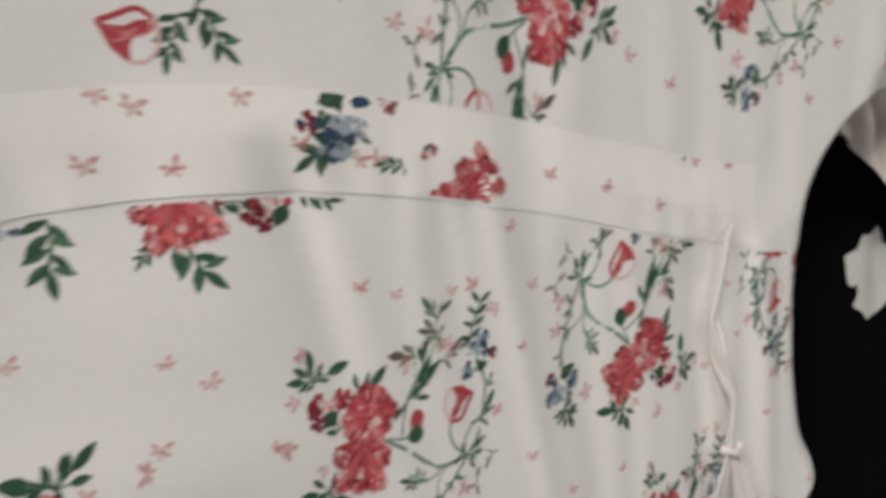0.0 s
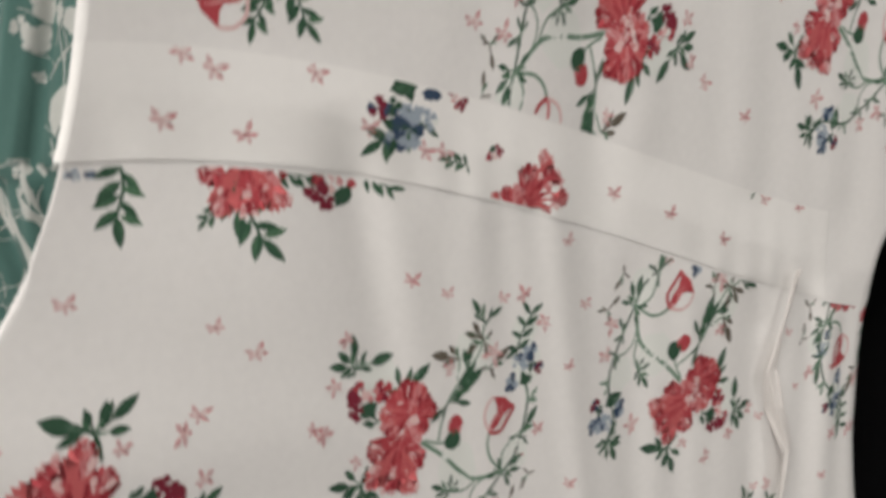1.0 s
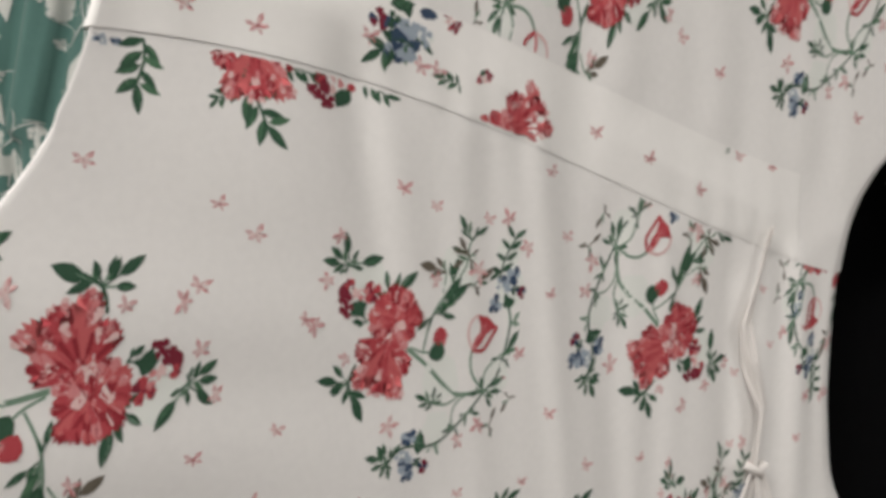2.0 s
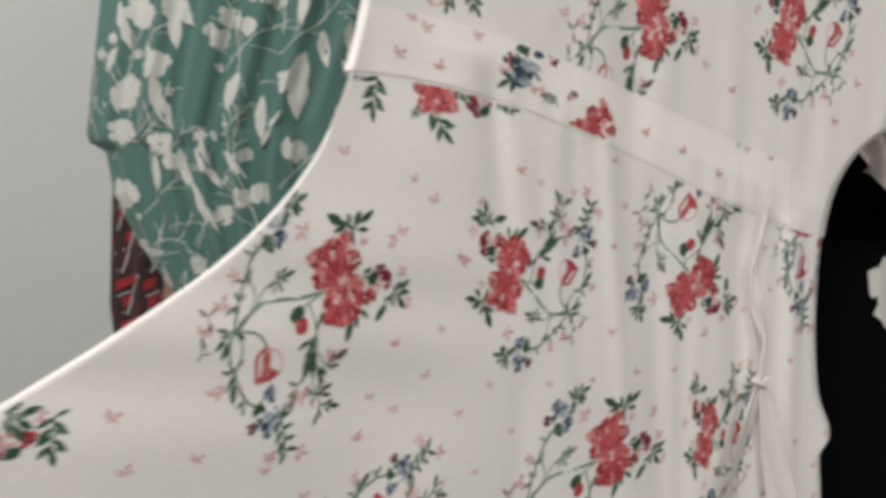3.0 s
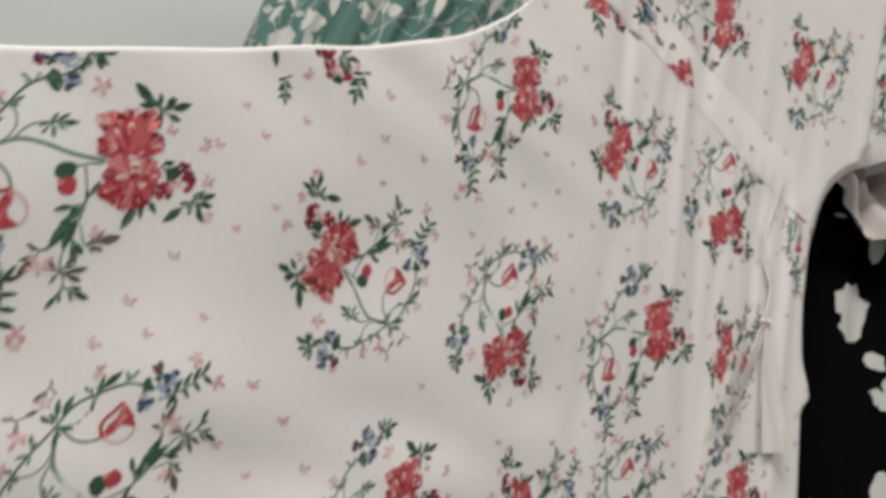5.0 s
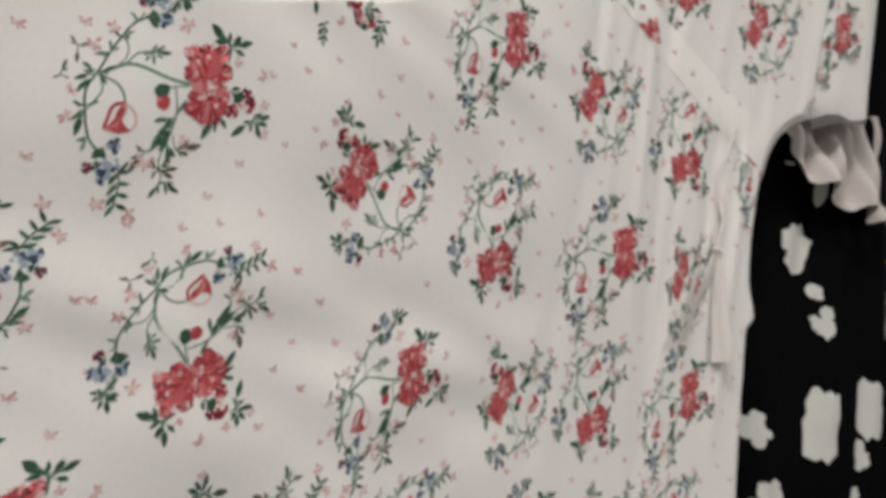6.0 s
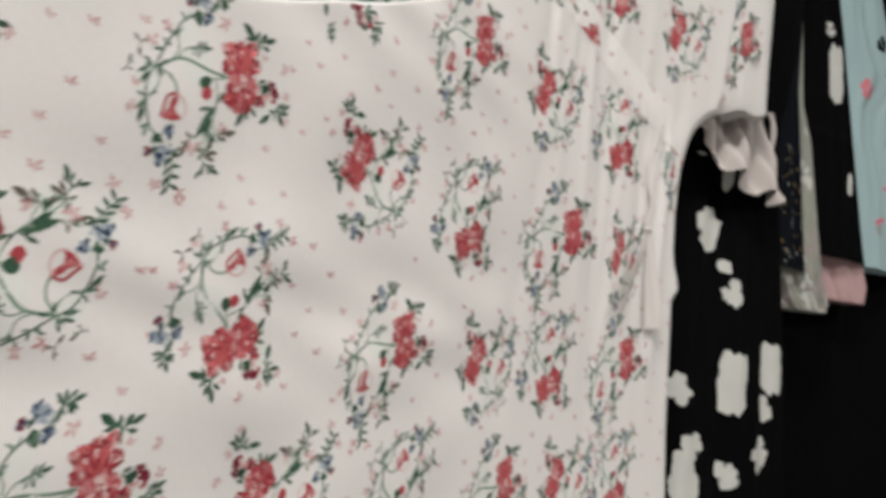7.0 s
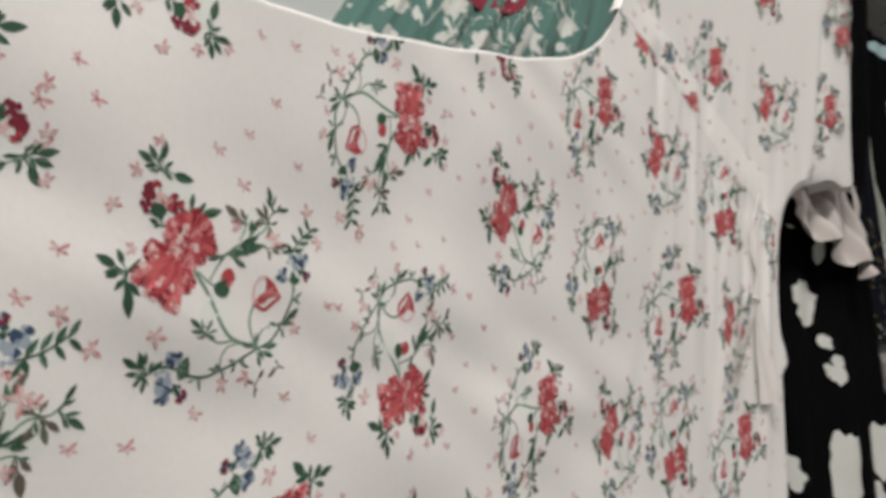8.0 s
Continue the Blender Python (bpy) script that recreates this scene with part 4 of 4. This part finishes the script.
# black dress with white flowers, next on the rail
K = 0.12
g = Garment(0.235, K, [(0.66, 0.28, 0.58), (0.60, 0.27, 0.60), (0.3, 0.26, 0.575), (0.10, 0.25, 0.53), (0.0, 0.24, 0.54), (-0.26, 0.235, 0.56), (-0.54, 0.23, 0.58), (-0.85, 0.22, 0.60)], 3, 0.006, 0.04)
ob, body = hang("black_dress", "black dress with large white flower print", "dress", g, BLACK)
for shapes, x, z, turn in ((blotch(0.032, 1), 0.359, -0.085, 0), (ragged(0.03, 0.05, 9), 0.362, -0.09, 10), (blotch(0.014, 2), 0.392, -0.149, 0), (blotch(0.020, 3), 0.414, -0.186, 20),
                           (ragged(0.056, 0.105, 1), 0.423, -0.335, -3), (ragged(0.054, 0.085, 2), 0.517, -0.305, 3), (blotch(0.020, 4), 0.499, -0.372, 0), (blotch(0.027, 5), 0.305, -0.348, 0),
                           (blotch(0.038, 6), 0.336, -0.494, 0), (ragged(0.05, 0.05, 7), 0.336, -0.50, 0), (blotch(0.023, 7), 0.345, -0.445, 0), (blotch(0.027, 8), 0.492, -0.45, 0), (blotch(0.023, 9), 0.419, -0.486, 0),
                           (blade(0.022, 0.007), 0.325, 0.039, 0), (blade(0.05, 0.02), 0.395, 0.03, 260)):
    decal(body, g, shapes, x, z, turn, 1, [WHITE_INK], "printed_flower")

# dark sequinned dress
g = Garment(0.275, K, [(0.46, 0.47, 0.60), (0.35, 0.46, 0.617), (0.232, 0.45, 0.612), (0.0, 0.44, 0.635), (-0.12, 0.44, 0.648)], 2, 0.004, 0.03)
ob, body = hang("sequin_dress", "short navy mesh dress with scattered gold sequins", "dress", g, NAVY)
for i in range(60):
    decal(body, g, [([(0.0028 * math.cos(a * 1.05), 0.0028 * math.sin(a * 1.05)) for a in range(6)], 0)], spots.uniform(0.55, 0.64), spots.uniform(-0.11, 0.12), 0, spots.uniform(0.7, 1.3), [GOLD if i % 3 else LACE], "sequin")

# grey lace dress
g = Garment(0.305, K, [(0.46, 0.5, 0.64), (0.217, 0.5, 0.655), (0.15, 0.5, 0.679), (-0.04, 0.52, 0.711), (-0.12, 0.54, 0.725), (-0.17, 0.57, 0.742), (-0.19, 0.60, 0.735)], 4, 0.006, 0.03)
ob, body = hang("lace_dress", "short grey lace dress with scalloped hem", "dress", g, LACE)
for i in range(70):
    decal(body, g, blotch(spots.uniform(0.008, 0.016), 300 + i), spots.uniform(0.58, 0.745), spots.uniform(-0.19, 0.16) if i % 2 else spots.uniform(-0.19, -0.11), 0, 1, [WHITE_INK if i % 3 == 0 else GREYINK], "lace_flower")

# black dress with large white patches
g = Garment(0.335, K, [(0.52, 0.56, 0.77), (0.40, 0.56, 0.794), (0.18, 0.57, 0.829), (-0.03, 0.58, 0.865), (-0.075, 0.60, 0.875)], 2, 0.004, 0.03)
ob, body = hang("black_dress", "short black dress with large white patches", "dress", g, BLACK)
for shapes, x, z in ((ragged(0.05, 0.12, 31), 0.755, 0.31), (bloom(0.02, 32, 5), 0.735, 0.40), (ragged(0.016, 0.045, 33), 0.81, 0.085)):
    decal(body, g, shapes, x, z, 0, 1, [WHITE_INK], "printed_flower")

# dusty pink garment under it
g = Garment(0.355, K, [(0.46, 0.62, 0.74), (0.0, 0.64, 0.87), (-0.12, 0.70, 0.905), (-0.155, 0.74, 0.895)], 3, 0.005, 0.025)
hang("pink_top", "dusty pink top, its hem below the others", "top", g, BLUSH)

# pale blue dress with coral flowers
g = Garment(0.375, K, [(0.58, 0.70, 0.94), (0.455, 0.68, 0.978), (0.40, 0.68, 1.01), (0.359, 0.68, 1.049), (0.33, 0.68, 1.045), (0.27, 0.68, 0.988), (0.2, 0.68, 0.99), (0.10, 0.68, 1.045), (-0.02, 0.69, 1.06), (-0.075, 0.70, 1.054)], 3, 0.005, 0.035)
ob, body = hang("blue_dress", "pale blue crepe dress with coral and black flowers", "dress", g, SKY)
for shapes, x, z, mat in ((bloom(0.026, 41, 5), 0.875, 0.31, CORAL), (bloom(0.022, 42, 5), 0.925, 0.425, BLACK), (bloom(0.012, 43, 4), 0.95, 0.36, BLACK), (blade(0.03, 0.01), 0.94, 0.10, CORAL), (blade(0.05, 0.014), 0.905, 0.02, CORAL),
                          (bloom(0.014, 44, 4), 0.92, 0.01, GREYINK), (blade(0.03, 0.01), 0.975, 0.20, CORAL), (bloom(0.012, 45, 5), 0.98, -0.06, CORAL)):
    decal(body, g, shapes, x, z, 20, 1, [mat], "printed_flower")

# long black dresses at the end
for n, (y0, l, r) in enumerate(((0.45, 0.45, 1.15), (0.53, 0.75, 1.6))):
    g = Garment(y0, K, [(0.66, l + 0.1, r - 0.1), (0.6, l, r), (0.2, l, r), (-0.4, l - 0.05, r + 0.05), (-1.0, l - 0.08, r + 0.1)], 4, 0.008, 0.04)
    hang("black_dress", "long plain black dress hanging behind the others", "dress", g, BLACK, True, "long black dresses")

# the rail that they hang from
rail = thing("clothes_rail", "chrome tube clothes rail above the dresses", "clothes rail")
part("rail", tube([(-0.6, 0.27, 1.86), (0.2, 0.25, 1.86), (1.7, 0.5, 1.86)], 0.012), STEEL, rail)
for x, y in ((-0.5, 0.268), (1.6, 0.483)):
    part("drop_rod", tube([(x, y, 1.87), (x, y, 2.3), (x, y, 2.78)], 0.008), STEEL, rail)
